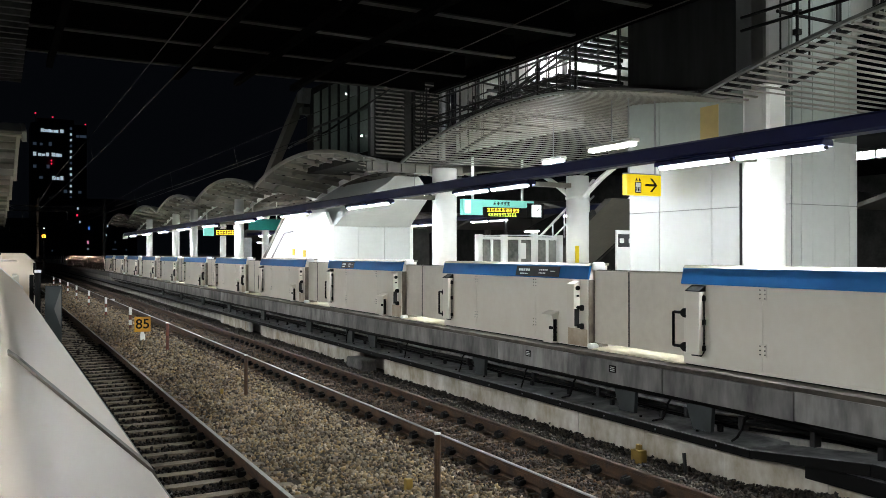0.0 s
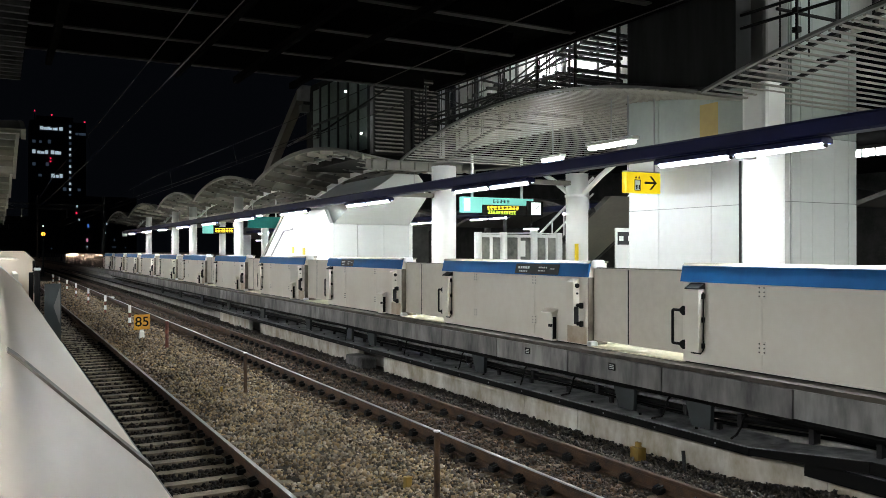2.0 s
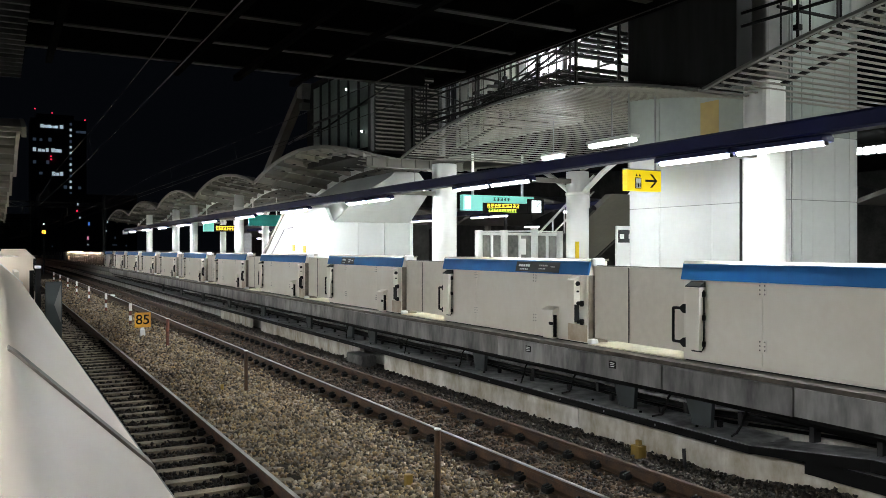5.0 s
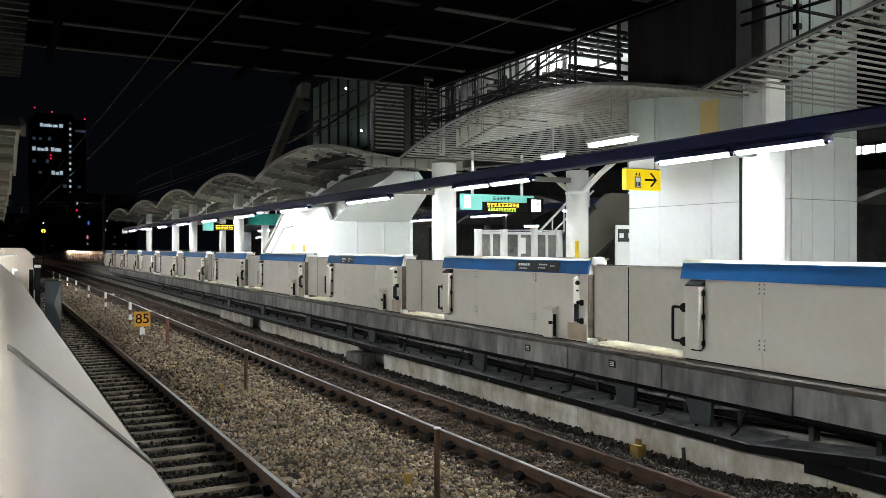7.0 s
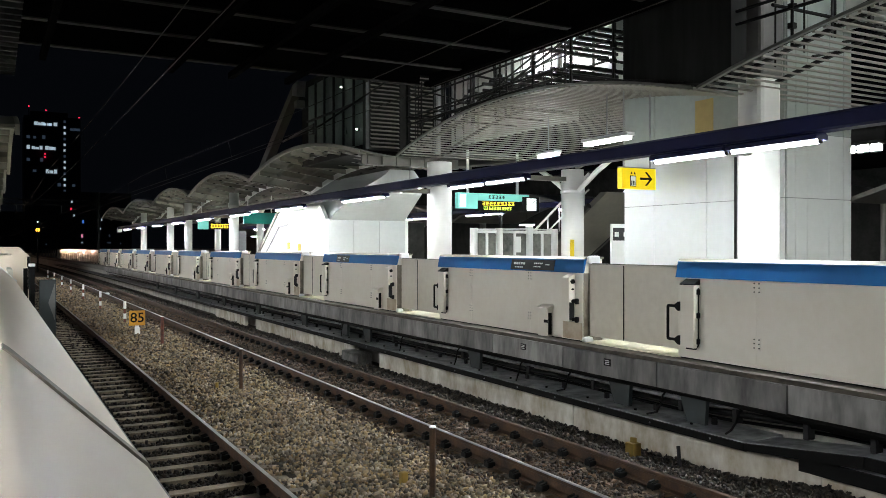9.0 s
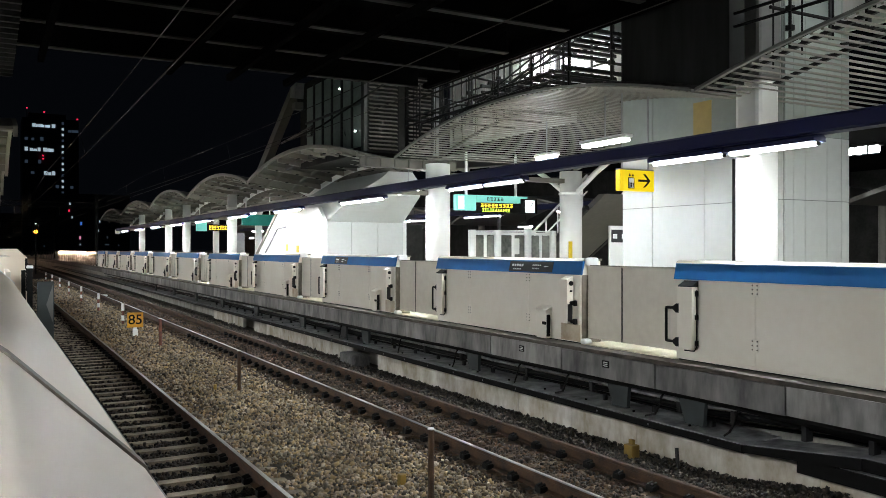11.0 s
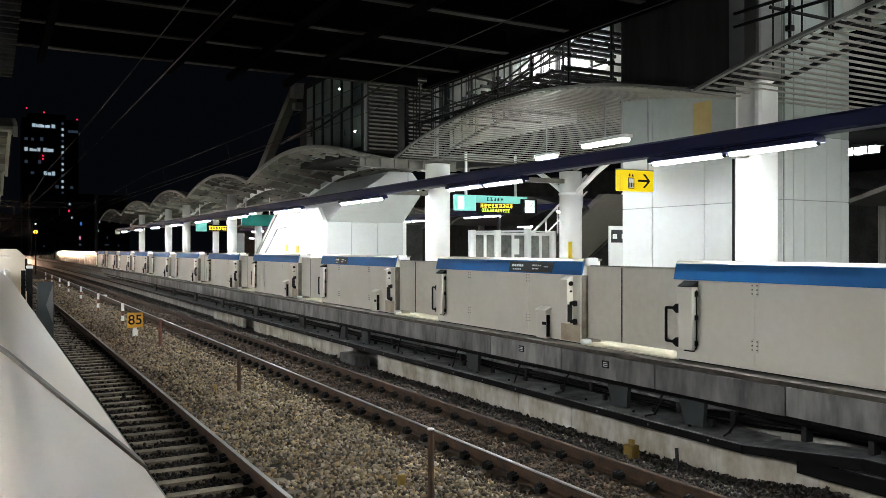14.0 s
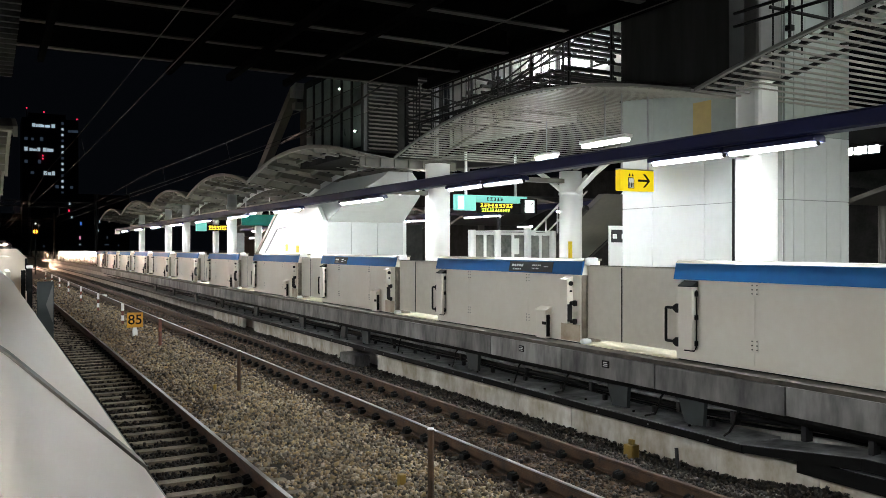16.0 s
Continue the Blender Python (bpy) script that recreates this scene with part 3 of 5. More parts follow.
    for a, b, near in ((-L - 0.785, -L - 0.015, 0), (-L - 1.955, -L - 0.8, 1)):
        d = part("sliding_door", box(0.1, 0.14, a, b, 0.095, 1.19, 0.008), GATE_BACK, g)
        part("door_edge", box(0.095, 0.145, a - 0.014 if not near else b, a if not near else b + 0.014, 0.1, 1.18), BLACK, d)
        part("top_rail", box(0.09, 0.15, a + 0.01, b - 0.01, 1.191, 1.205), GATE_TOP, d)
    return g


GATE_PITCH = 6.55
unit = gate_unit()
for k in range(-1, 10):
    y = 14.48 + GATE_PITCH * k
    if k == -1:
        unit.location.y = y
    else:
        copy_thing(unit, pose(GATE_X + bend(y), y, PLAT))
for y, w in ((11.22, 0.62), (19.6, 0.42)):
    s = empty("gate_notice", GATE_X - 0.016, y, PLAT + 1.155, "dark notice strip with white writing on the blue band", "notice", "notices on the gate bands")
    s.rotation_euler = (0, radians(13.0), 0)
    part("strip", box(-0.012, -0.006, -w, w, -0.085, 0.085, 0.002), DARKSTEEL, s)
    for a, b, z, h in ((0.2, 0.55, 0.02, 0.04), (0.25, 0.5, -0.045, 0.02), (-0.3, -0.05, 0.025, 0.025), (-0.25, -0.05, -0.03, 0.02)):
        n = 5
        for i in range(n):
            u0 = a + (b - a) * i / n
            part("mark", box(-0.015, -0.0125, (u0 + 0.008) * w / 0.62, (u0 + (b - a) / n - 0.012) * w / 0.62, z - h / 2, z + h / 2), WHITE, s)
    part("arrow", extrude_y([(-0.0125, 0), (-0.015, 0), (-0.015, 0.012), (-0.0125, 0.012)], -0.5 * w / 0.62, -0.38 * w / 0.62), WHITE, s)

fn = empty("platform_end_fence", label="row of glossy pale steel fence panels at the platform end", category="fence")
for i in range(17):
    y = 75.6 + 2.25 * i
    p = part("fence_panel", box(-0.025, 0.025, -1.09, 1.09, 0.0, 0.84, 0.01), FENCE, fn)
    p.location = (GATE_X + bend(y), y, PLAT + 0.06)
    p = part("fence_band", box(-0.03, 0.03, -1.09, 1.09, 0.86, 1.16, 0.01), FENCE_TOP, fn)
    p.location = (GATE_X + bend(y), y, PLAT + 0.06)
    q = part("fence_post", box(-0.05, 0.05, -0.04, 0.04, 0, 1.22, 0.01), DARKSTEEL, fn)
    q.location = (GATE_X + bend(y) + 0.03, y - 1.125, PLAT)
for i in range(20):
    y = 115 + 3 * i
    p = part("bare_post", rod((GATE_X + bend(y), y, PLAT), (GATE_X + bend(y), y, PLAT + 1.1), 0.045, n=8), STEEL)
    tagged(p, "slender steel fence post on the bare platform end", "post", "posts at the platform end")

# ---- lamps, columns and canopy of the far platform ----
BAY, BAY0, SPRING, RISE = 9.55, 8.1, 4.75, 0.65


def lamp_line(x, label, y_from, n, beam_ys, shrink=1.0):
    low = 1.36 * (1 - shrink)
    b = empty("lamp_beam", label=label, category="lamp beam")
    part("beam", strip([(x - 0.1, 3.905 - low), (x + 0.1, 3.905 - low), (x + 0.13, 3.930 - low), (x + 0.13, 4.070 - low), (x + 0.1, 4.100 - low), (x - 0.1, 4.100 - low), (x - 0.13, 4.070 - low), (x - 0.13, 3.930 - low)], beam_ys), NAVY, b)
    for k in range(n):
        for o in (0.0, 1.42):
            y = (y_from + 6.1 * k + o) * shrink
            f = empty("tube_lamp", x + bend(y), y, 3.904 - low, "lit white fluorescent tube lamp beneath the navy beam", "lamp", "tube lamps under the beams")
            # opaque trough, added to keep the tube's light off the deck above
            trough = [(-0.1, -0.082), (-0.1, -0.03), (-0.06, 0.0), (0.06, 0.0), (0.1, -0.03), (0.1, -0.082), (0.092, -0.082), (0.092, -0.034), (0.056, -0.008), (-0.056, -0.008), (-0.092, -0.034), (-0.092, -0.082)]
            part("cutoff_trough", extrude_y(trough, 0, 1.28), NAVY, f)
            for e in (0.0, 1.272):
                part("end_plate", prism([(-0.09, -0.08), (-0.09, -0.034), (-0.055, -0.009), (0.055, -0.009), (0.09, -0.034), (0.09, -0.08)], e, e + 0.008, "y"), NAVY, f)
            t = rod((0, 0.04, -0.08), (0, 1.24, -0.08), 0.041, n=12)
            part("tube", t, TUBE, f)
            for e in (0.01, 1.25):
                part("socket", box(-0.03, 0.03, e, e + 0.028, -0.12, -0.035, 0.005), BLACK, f)
    return b


far_beam = lamp_line(8.05, "dark navy steel lamp beam running above the far platform edge", 6.3 - 6.1, 11, [-10, 0, 20, 40, 60, 62.5], 0.9394)
edge_box = part("beam_end_box", box(7.9, 8.2, 62.5, 62.9, 3.62, 3.95, 0.03), WHITE)
tagged(edge_box, "small white box at the end of the lamp beam", "equipment box")
island_beam = lamp_line(16.8, "dark navy steel lamp beam over the rear platform edge", 13.6, 8, [12.6, 20, 40, 60, 62])
for y in (14, 26, 37, 47, 57):
    part("beam_post", rod((16.8, y, PLAT), (16.8, y, 3.904), 0.07, n=10), DARKSTEEL, island_beam)


def column(x, y, r=0.3, top=4.62):
    c = empty("roof_column", x, y, PLAT, "white painted round steel roof column on the platform", "column", "roof columns")
    shade(part("shaft", rod((0, 0, 0), (0, 0, top - PLAT), r, n=32), WHITE, c))
    part("base_collar", rod((0, 0, 0), (0, 0, 0.12), r + 0.03, n=32), STEEL, c)
    part("head_ring", rod((0, 0, top - PLAT - 0.62), (0, 0, top - PLAT - 0.56), r + 0.025, n=32), WHITE, c)
    for s in ((-1, 1) if x > 13 else ()):
        part("bracket_arm", pipe([(0, s * 0.2, top - PLAT - 0.6), (0, s * 1.0, top - PLAT - 0.12), (0, s * 1.6, top - PLAT + 0.16)], 0.07, n=8), WHITE, c)
    return c


column(9.6, 17.6)
column(13.67, 17.6)
for y in (37, 46.8, 52, 62):
    column(9.6, y, 0.21, 5.0)
for y in (37, 46.8, 57):
    column(13.67, y, 0.21, 5.0)
for y in (8.1, 17.6, 27.2, 37, 46.8, 52, 62):
    part("beam_arm", box(8.181, 9.45, y - 0.06, y + 0.06, 3.85, 3.955, 0.01), ROOF, far_beam)
c = empty("pier_column", 9.63, BAY0, PLAT, "thick white clad column carrying the concourse", "column")
part("shaft", box(-0.22, 0.22, -0.22, 0.22, 0, 3.85, 0.07), WHITE, c)
# grey above the lamps: the shade there is put into the colour
part("upper_shaft", box(-0.24, 0.24, -0.24, 0.24, 3.851, 8.2, 0.05), PIER_GREY, c, "grey upper shaft with its shade in the colour")
part("corner_strip", box(-0.245, -0.221, 0.2, 0.23, 0.0, 2.75), BLACK, c)
part("plinth", box(-0.25, 0.25, -0.25, 0.25, 0, 0.1, 0.01), STEEL, c)


def arc(u):
    return SPRING + RISE * 4 * u * (1 - u)


def vault(x0, x1, y0, louvred, label, group, tilt=0.0, lift=0.0, bay=BAY):
    v = empty("roof_vault", (x0 + x1) / 2 + bend(y0), y0, SPRING + lift, label, "canopy", group)
    w = (x1 - x0) / 2
    n = 16
    L = bay - 0.06

    def sheet(xa, xb, up, thick):
        bm = bmesh.new()
        rows = []
        for i in range(n + 1):
            u = i / n
            z = arc(u) - SPRING + up
            ta, tb = -tilt * (xa + w) / (2 * w), -tilt * (xb + w) / (2 * w)
            rows.append([bm.verts.new((xx, 0.03 + L * u, zz)) for xx, zz in ((xa, z + ta), (xb, z + tb), (xb, z + thick + tb), (xa, z + thick + ta))])
        fs = [bm.faces.new(rows[0]), bm.faces.new(rows[-1][::-1])]
        for a, b in zip(rows, rows[1:]):
            for i in range(4):
                j = (i + 1) % 4
                fs.append(bm.faces.new((a[j], a[i], b[i], b[j])))
        bmesh.ops.recalc_face_normals(bm, faces=fs)
        return bm

    part("front_rim", sheet(-w - 0.03, -w + 0.03, -0.03, 0.04 if louvred else 0.11), PIER_GREY if louvred else ROOF_EDGE if x0 < 11 else WHITE, v)
    part("back_rim", sheet(w - 0.05, w + 0.03, -0.1, 0.2), WHITE if tilt > 0 else ROOF_EDGE, v)
    if louvred:
        slat = box(-w + 0.06, w - 0.06, -0.02, 0.02, -0.022, 0.0)
        first = part("louvre_slat", slat, LOUVRE, v)
        short = None
        for i in range(1, 64):
            y = 0.05 + L * i / 64
            yy = y0 + y
            if 8.2 < yy < 12.1:
                if short is None:
                    short = part("louvre_slat", box(-w + 0.06, 10.44 - (x0 + x1) / 2, -0.02, 0.02, -0.022, 0.0), LOUVRE, v)
                    o = short
                else:
                    o = new("louvre_slat", short.data)
                    o.parent = v
            elif i == 1:
                o = first
            else:
                o = new("louvre_slat", first.data)
                o.parent = v
            o.location = (0, y, arc(i / 64) - SPRING - 0.02)
        for xx in (-w + 0.4, -w + 1.2):
            part("slat_carrier", sheet(xx, xx + 0.05, 0.03, 0.05), DARKSTEEL, v)
    else:
        part("roof_sheet", sheet(-w + 0.051, w - 0.051, 0.04, 0.05), ROOF, v)
        for i in range(1, 9):
            u = i / 9
            za, zb = arc(u) - SPRING, arc(u) - SPRING - tilt
            part("rib", prism([(-w + 0.052, za - 0.12), (w - 0.052, zb - 0.12), (w - 0.052, zb + 0.035), (-w + 0.052, za + 0.035)], L * u - 0.06, L * u + 0.06, "y"), ROOF_EDGE, v)
            for xx in (-w * 0.7, -w * 0.1, w * 0.5):
                part("bolt_plate", box(xx - 0.05, xx + 0.05, L * u - 0.075, L * u + 0.075, za - tilt * (xx + w) / (2 * w) - 0.13, za - tilt * (xx + w) / (2 * w) - 0.1), DARKSTEEL, v)
        for xx in (-w * 0.45, w * 0.3):
            part("purlin", sheet(xx, xx + 0.1, -0.06, 0.099), ROOF, v)
    return v


for k in (-1, 0):
    vault(8.5, 13.9, BAY0 + BAY * k + 0.1, True, "arched canopy bay of grey metal louvres over the platform", "louvred canopy bays")
BAY_ENDS = (20.0, 30.6, 41.4, 52.1, 64.3, 77.3)
for a, b in zip(BAY_ENDS, BAY_ENDS[1:]):
    vault(8.5, 11.0, a, False, "arched grey steel canopy bay with exposed ribs", "canopy bays", 0.36, 0.28, b - a)
    vault(11.1, 13.9, a, False, "arched grey steel canopy bay with exposed ribs", "canopy bays", -0.36, -0.08, b - a)
gb = empty("gable_beam", 8.5, 19.86, 4.6, "grey steel end beam of the ribbed canopy with stiffeners", "beam")
part("web", box(0.0, 2.9, -0.03, 0.03, 0.14, 0.36), ROOF, gb)
for z in (0.12, 0.361):
    part("flange", box(0.0, 2.9, -0.1, 0.1, z, z + 0.019), ROOF, gb)
for i in range(7):
    part("stiffener", box(0.15 + 0.42 * i, 0.19 + 0.42 * i, -0.09, -0.031, 0.14, 0.36), ROOF, gb)
ed = part("valley_beam", box(10.95, 11.15, 30.5, 77.3, 4.42, 4.642), ROOF_EDGE)
tagged(ed, "grey steel valley beam between the canopy bays", "beam")
for y in (17.6, 37, 46.8, 57, 62):
    ed = part("cross_head", box(9.5, 13.75, y - 0.1, y + 0.1, 4.3, 4.419, 0.01), ROOF)
    tagged(ed, "grey steel cross beam between column heads", "beam", "cross beams at the column heads")
for x, y, z, n in ((9.6, 10.75, 4.48, 1.25), (10.5, 14.0, 4.56, 0.7), (11.6, 3.0, 4.75, 1.25), (11.05, 21.5, 4.3, 1.25), (11.05, 38.5, 4.3, 1.25), (11.05, 49, 4.3, 1.25), (11.05, 58, 4.3, 1.25)):
    f = empty("ceiling_lamp", x, y, z, "lit fluorescent ceiling lamp hung under the canopy", "lamp", "ceiling lamps under the canopy")
    part("housing", box(-0.09, 0.09, 0, n, -0.01, 0.05, 0.01), WHITE, f)
    part("tube", box(-0.07, 0.07, 0.03, n - 0.03, -0.08, -0.011, 0.03), TUBE_SOFT if x == 9.6 else TUBE_DIM if y > 22 else TUBE, f)
    part("hanger", rod((0, n / 2, 0.05), (0, n / 2, 0.13 if y > 22 else 0.85 if y > 20 else arc((y + n / 2 - BAY0 - 0.1) % BAY / BAY) - z), 0.012, n=6), STEEL, f)


# ---- lift tower ----
def lift_tower():
    t = empty("lift_tower", label="tall white panelled lift tower with dark joints", category="lift tower")
    x0, x1, y0, y1 = 10.52, 12.05, 8.35, 11.94
    part("core", box(x0, x1, y0, y1, PLAT, 9.6), JOINT, t)
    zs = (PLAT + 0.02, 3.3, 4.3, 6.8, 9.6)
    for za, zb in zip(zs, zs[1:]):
        # upper tiers take the darker copy, painting in the lamps' cut-off
        cladding = WHITE_TOWER if za < 4.2 else TOWER_SHADED
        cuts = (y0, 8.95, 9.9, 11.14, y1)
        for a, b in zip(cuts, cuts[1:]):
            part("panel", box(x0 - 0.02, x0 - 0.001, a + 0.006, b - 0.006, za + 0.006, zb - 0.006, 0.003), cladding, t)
        cuts = (x0, 10.72, 10.98, 11.5, 11.85, x1)
        for a, b in zip(cuts, cuts[1:]):
            part("panel", box(a + 0.004, b - 0.004, y0 - 0.02, y0 - 0.001, za + 0.006, zb - 0.006, 0.003), cladding, t)
        for a, b in ((x0, 11.4), (11.4, x1)):
            part("panel", box(a + 0.005, b - 0.005, y1 + 0.001, y1 + 0.02, za + 0.006, zb - 0.006, 0.003), cladding, t)
    part("corner_guard", box(x0 - 0.024, x0 - 0.021, 9.75, 10.15, 4.4, 5.03), BRASS, t, "tarnished yellow strip")
    return t


lift_tower()
# yellow direction sign
ys_ = empty("direction_sign", 9.87, 10.9, 3.5, "yellow hanging sign with lift symbol and black arrow", "sign")
part("box", box(-0.39, 0.39, -0.06, 0.06, 0.06, 0.42, 0.01), YELLOW_LIT, ys_)
part("edge_trim", box(-0.395, 0.395, -0.05, 0.05, 0.421, 0.44, 0.004), STEEL, ys_)
for x in (-0.3, 0.3):
    part("hanger", rod((x, 0, 0.44), (x, 0, 1.85), 0.015, n=6), STEEL, ys_)


def flat_shape(name, outlines, y, material, parent):
    """Thin raised shapes on a face that looks along -y."""
    bm = bmesh.new()
    for pts in outlines:
        f = bm.faces.new([bm.verts.new((x, y, z)) for x, z in pts])
        top = bmesh.ops.extrude_face_region(bm, geom=[f])["geom"]
        bmesh.ops.translate(bm, vec=(0, -0.003, 0), verts=[v for v in top if isinstance(v, bmesh.types.BMVert)])
    bmesh.ops.recalc_face_normals(bm, faces=bm.faces)
    return part(name, bm, material, parent)


flat_shape("arrow", [((0.02, 0.222), (0.25, 0.222), (0.25, 0.262), (0.02, 0.262)),
                     ((0.3, 0.242), (0.18, 0.36), (0.13, 0.36), (0.25, 0.242)),
                     ((0.3, 0.242), (0.25, 0.242), (0.13, 0.124), (0.18, 0.124))], -0.061, BLACK, ys_)
flat_shape("lift_symbol", [((-0.21, 0.1), (-0.07, 0.1), (-0.07, 0.29), (-0.21, 0.29))], -0.061, BLACK, ys_)
flat_shape("lift_symbol_cabin", [((-0.195, 0.115), (-0.085, 0.115), (-0.085, 0.275), (-0.195, 0.275))], -0.0645, WHITE, ys_)
flat_shape("lift_symbol_figure", [((-0.185 + 0.035 * i, 0.125), (-0.165 + 0.035 * i, 0.125), (-0.165 + 0.035 * i, 0.2), (-0.185 + 0.035 * i, 0.2)) for i in range(3)], -0.068, BLACK, ys_)
flat_shape("lift_symbol_arrow", [((-0.2, 0.31), (-0.15, 0.31), (-0.175, 0.36)), ((-0.105, 0.36), (-0.13, 0.31), (-0.08, 0.31))], -0.061, BLACK, ys_)


def bars(parent, x0, x1, z0, z1, y, n, material, seed):
    rnd = random.Random(seed)
    w = (x1 - x0) / n
    for i in range(n):
        a = x0 + w * i
        h = z1 - z0
        for u, v in ((0.0, 0.16), (0.42, 0.58), (0.84, 1.0)):
            part("character_bar", box(a + w * rnd.uniform(0.04, 0.2), a + w * rnd.uniform(0.75, 0.95), y - 0.003, y, z0 + h * u, z0 + h * v), material, parent)
        e = a + w * rnd.uniform(0.2, 0.7)
        part("character_bar", box(e, e + 0.16 * w, y - 0.006, y - 0.0035, z0, z1), material, parent)


# teal board with a departure display
tb = empty("departure_board", 10.88, 19.0, 3.45, "teal hanging station board with lit departure display and clock", "departure board")
part("number_box", box(0.0, 0.62, -0.08, 0.08, 0.14, 0.56, 0.01), TEAL_LIT, tb)
part("header", box(0.63, 2.3, -0.08, 0.08, 0.37, 0.56, 0.01), TEAL_LIT, tb)
part("display_case", box(0.63, 2.05, -0.1, 0.1, 0.08, 0.36, 0.008), BLACK, tb)
bars(tb, 0.74, 1.8, 0.235, 0.33, -0.101, 9, LED_YELLOW, 1)
bars(tb, 0.78, 1.7, 0.115, 0.2, -0.101, 11, LED_GREEN, 2)
part("clock_case", box(2.06, 2.62, -0.1, 0.1, 0.08, 0.5, 0.01), BLACK, tb)
part("clock_face", box(2.2, 2.52, -0.112, -0.101, 0.12, 0.46, 0.004), WHITE_LIT, tb)
part("clock_hand", rod((2.36, -0.116, 0.28), (2.46, -0.116, 0.38), 0.012, n=6), BLACK, tb)
bars(tb, 0.95, 1.5, 0.42, 0.51, -0.081, 5, BLACK, 3)
part("number_panel", box(0.06, 0.24, -0.088, -0.081, 0.18, 0.52), WHITE_LIT, tb)
for x in (0.35, 1.95):
    part("hanger", rod((x, 0, 0.5), (x, 0, 1.7), 0.04, n=10), WHITE, tb)
for (x, y, z, w, kind) in ((10.0, 36.9, 3.62, 1.5, 0), (10.6, 49.0, 3.6, 2.0, 1)):
    s = empty("hanging_sign", x, y, z, "teal hanging station sign" if not kind else "hanging sign with glowing yellow departure line", "sign")
    part("box", box(0, w if not kind else 0.6, -0.08, 0.08, 0, 0.5, 0.01), TEAL if not kind else TEAL_LIT, s)
    if kind:
        part("display_case", box(0.61, w, -0.09, 0.09, 0.0, 0.4, 0.01), BLACK, s)
        bars(s, 0.7, w - 0.06, 0.08, 0.32, -0.091, 8, LED_YELLOW, 5)
    for xx in (0.2, w - 0.2):
        part("hanger", rod((xx, 0, 0.39), (xx, 0, 1.9 if kind else 1.3), 0.03, n=8), WHITE, s)

# balustrade round the stair well
bl = empty("waiting_screen", 0, 19.4, PLAT, "white framed wind screen with grey glass panels on the platform", "wind screen")
pxs = (11.66, 12.49, 13.52, 14.4)
for i, x in enumerate(pxs):
    part("post", rod((x, 0, 0), (x, 0, 1.98 if i != 2 else 2.06), 0.11, n=16), WHITE, bl)
for a, b in zip(pxs, pxs[1:]):
    part("top_rail", box(a + 0.11, b - 0.11, -0.04, 0.04, 1.84, 1.92), WHITE, bl)
    part("mid_post", box((a + b) / 2 - 0.04, (a + b) / 2 + 0.04, -0.03, 0.03, 0.05, 1.84), WHITE, bl)
    for c0, c1 in ((a + 0.12, (a + b) / 2 - 0.05), ((a + b) / 2 + 0.05, b - 0.12)):
        part("glass_panel", box(c0, c1, -0.012, 0.012, 0.08, 1.83), GREYGLASS, bl)
part("notice", box(13.0, 13.2, -0.05, -0.041, 1.3, 1.75), WHITE, bl)
part("top_handrail", pipe([(11.66, 0, 1.94), (13.52, 0, 1.97), (14.4, 0, 1.94)], 0.02), WHITE, bl)
ym = part("height_mark", box(13.36, 13.46, 17.26, 17.3, 2.0, 2.75), YELLOW)
tagged(ym, "narrow yellow marking strip on a white column", "marking")

nb = empty("notice_board", 13.97, 16.4, PLAT, "white notice board with dark header on the platform", "notice board")
part("board", box(0, 0.75, -0.03, 0.03, 0.3, 2.05, 0.01), WHITE, nb)
part("header", box(0.05, 0.72, -0.036, -0.031, 1.62, 1.95), DARKSTEEL, nb)
for i in range(2):
    part("header_mark", box(0.1 + 0.3 * i, 0.24 + 0.34 * i, -0.04, -0.0365, 1.72, 1.84), WHITE, nb)
for x in (0.08, 0.67):
    part("leg", rod((x, 0.0, 0), (x, 0, 0.3), 0.03, n=8), STEEL, nb)

# stair up to the concourse beyond the columns
st = empty("concourse_stair", label="dark steel stair rising to the concourse with pale soffit", category="stair")
part("soffit", prism([(22.2, PLAT - 0.0), (22.5, PLAT), (17.6, PLAT + 2.95), (17.3, PLAT + 2.95)], 14.62, 16.38), ROOF, st)
for i in range(14):
    part("tread", box(14.6, 16.4, 22.0 - 0.3 * i, 22.28 - 0.3 * i, PLAT + 0.18 * (i + 1) - 0.03, PLAT + 0.18 * (i + 1)), STEEL, st)
for x in (14.55, 16.45):
    pts = [(x, 22.3, PLAT + 0.0), (x, 18.0, PLAT + 2.6)]
    part("stringer", pipe(pts, 0.09, n=6), DARKSTEEL, st)
    part("handrail", pipe([(x, 22.3, PLAT + 0.95), (x, 18.0, PLAT + 3.5)], 0.035, n=8), WHITE, st)
    part("mid_rail", pipe([(x, 22.3, PLAT + 0.5), (x, 18.0, PLAT + 3.05)], 0.025, n=8), WHITE, st)
    for i in range(8):
        y = 22.2 - 0.57 * i
        z = PLAT + 2.6 * (22.3 - y) / 4.3
        part("baluster", rod((x, y, z), (x, y, z + 0.95), 0.022, n=6), WHITE, st)


# ---- stair enclosure farther along the platform ----
en = empty("stair_enclosure", label="white panelled stair enclosure with sloped roof on the platform", category="stair enclosure")
part("side_wall", prism([(25.0, PLAT), (25.0, 3.45), (25.5, 3.92), (29.5, 3.98), (29.9, 3.8), (32.4, 2.3), (33.6, PLAT)], 9.44, 9.56), WHITE, en)
part("far_side_wall", prism([(25.0, PLAT), (25.0, 3.45), (25.5, 3.92), (29.5, 3.98), (29.9, 3.8), (32.4, 2.3), (33.6, PLAT)], 12.3, 12.42), WHITE, en)
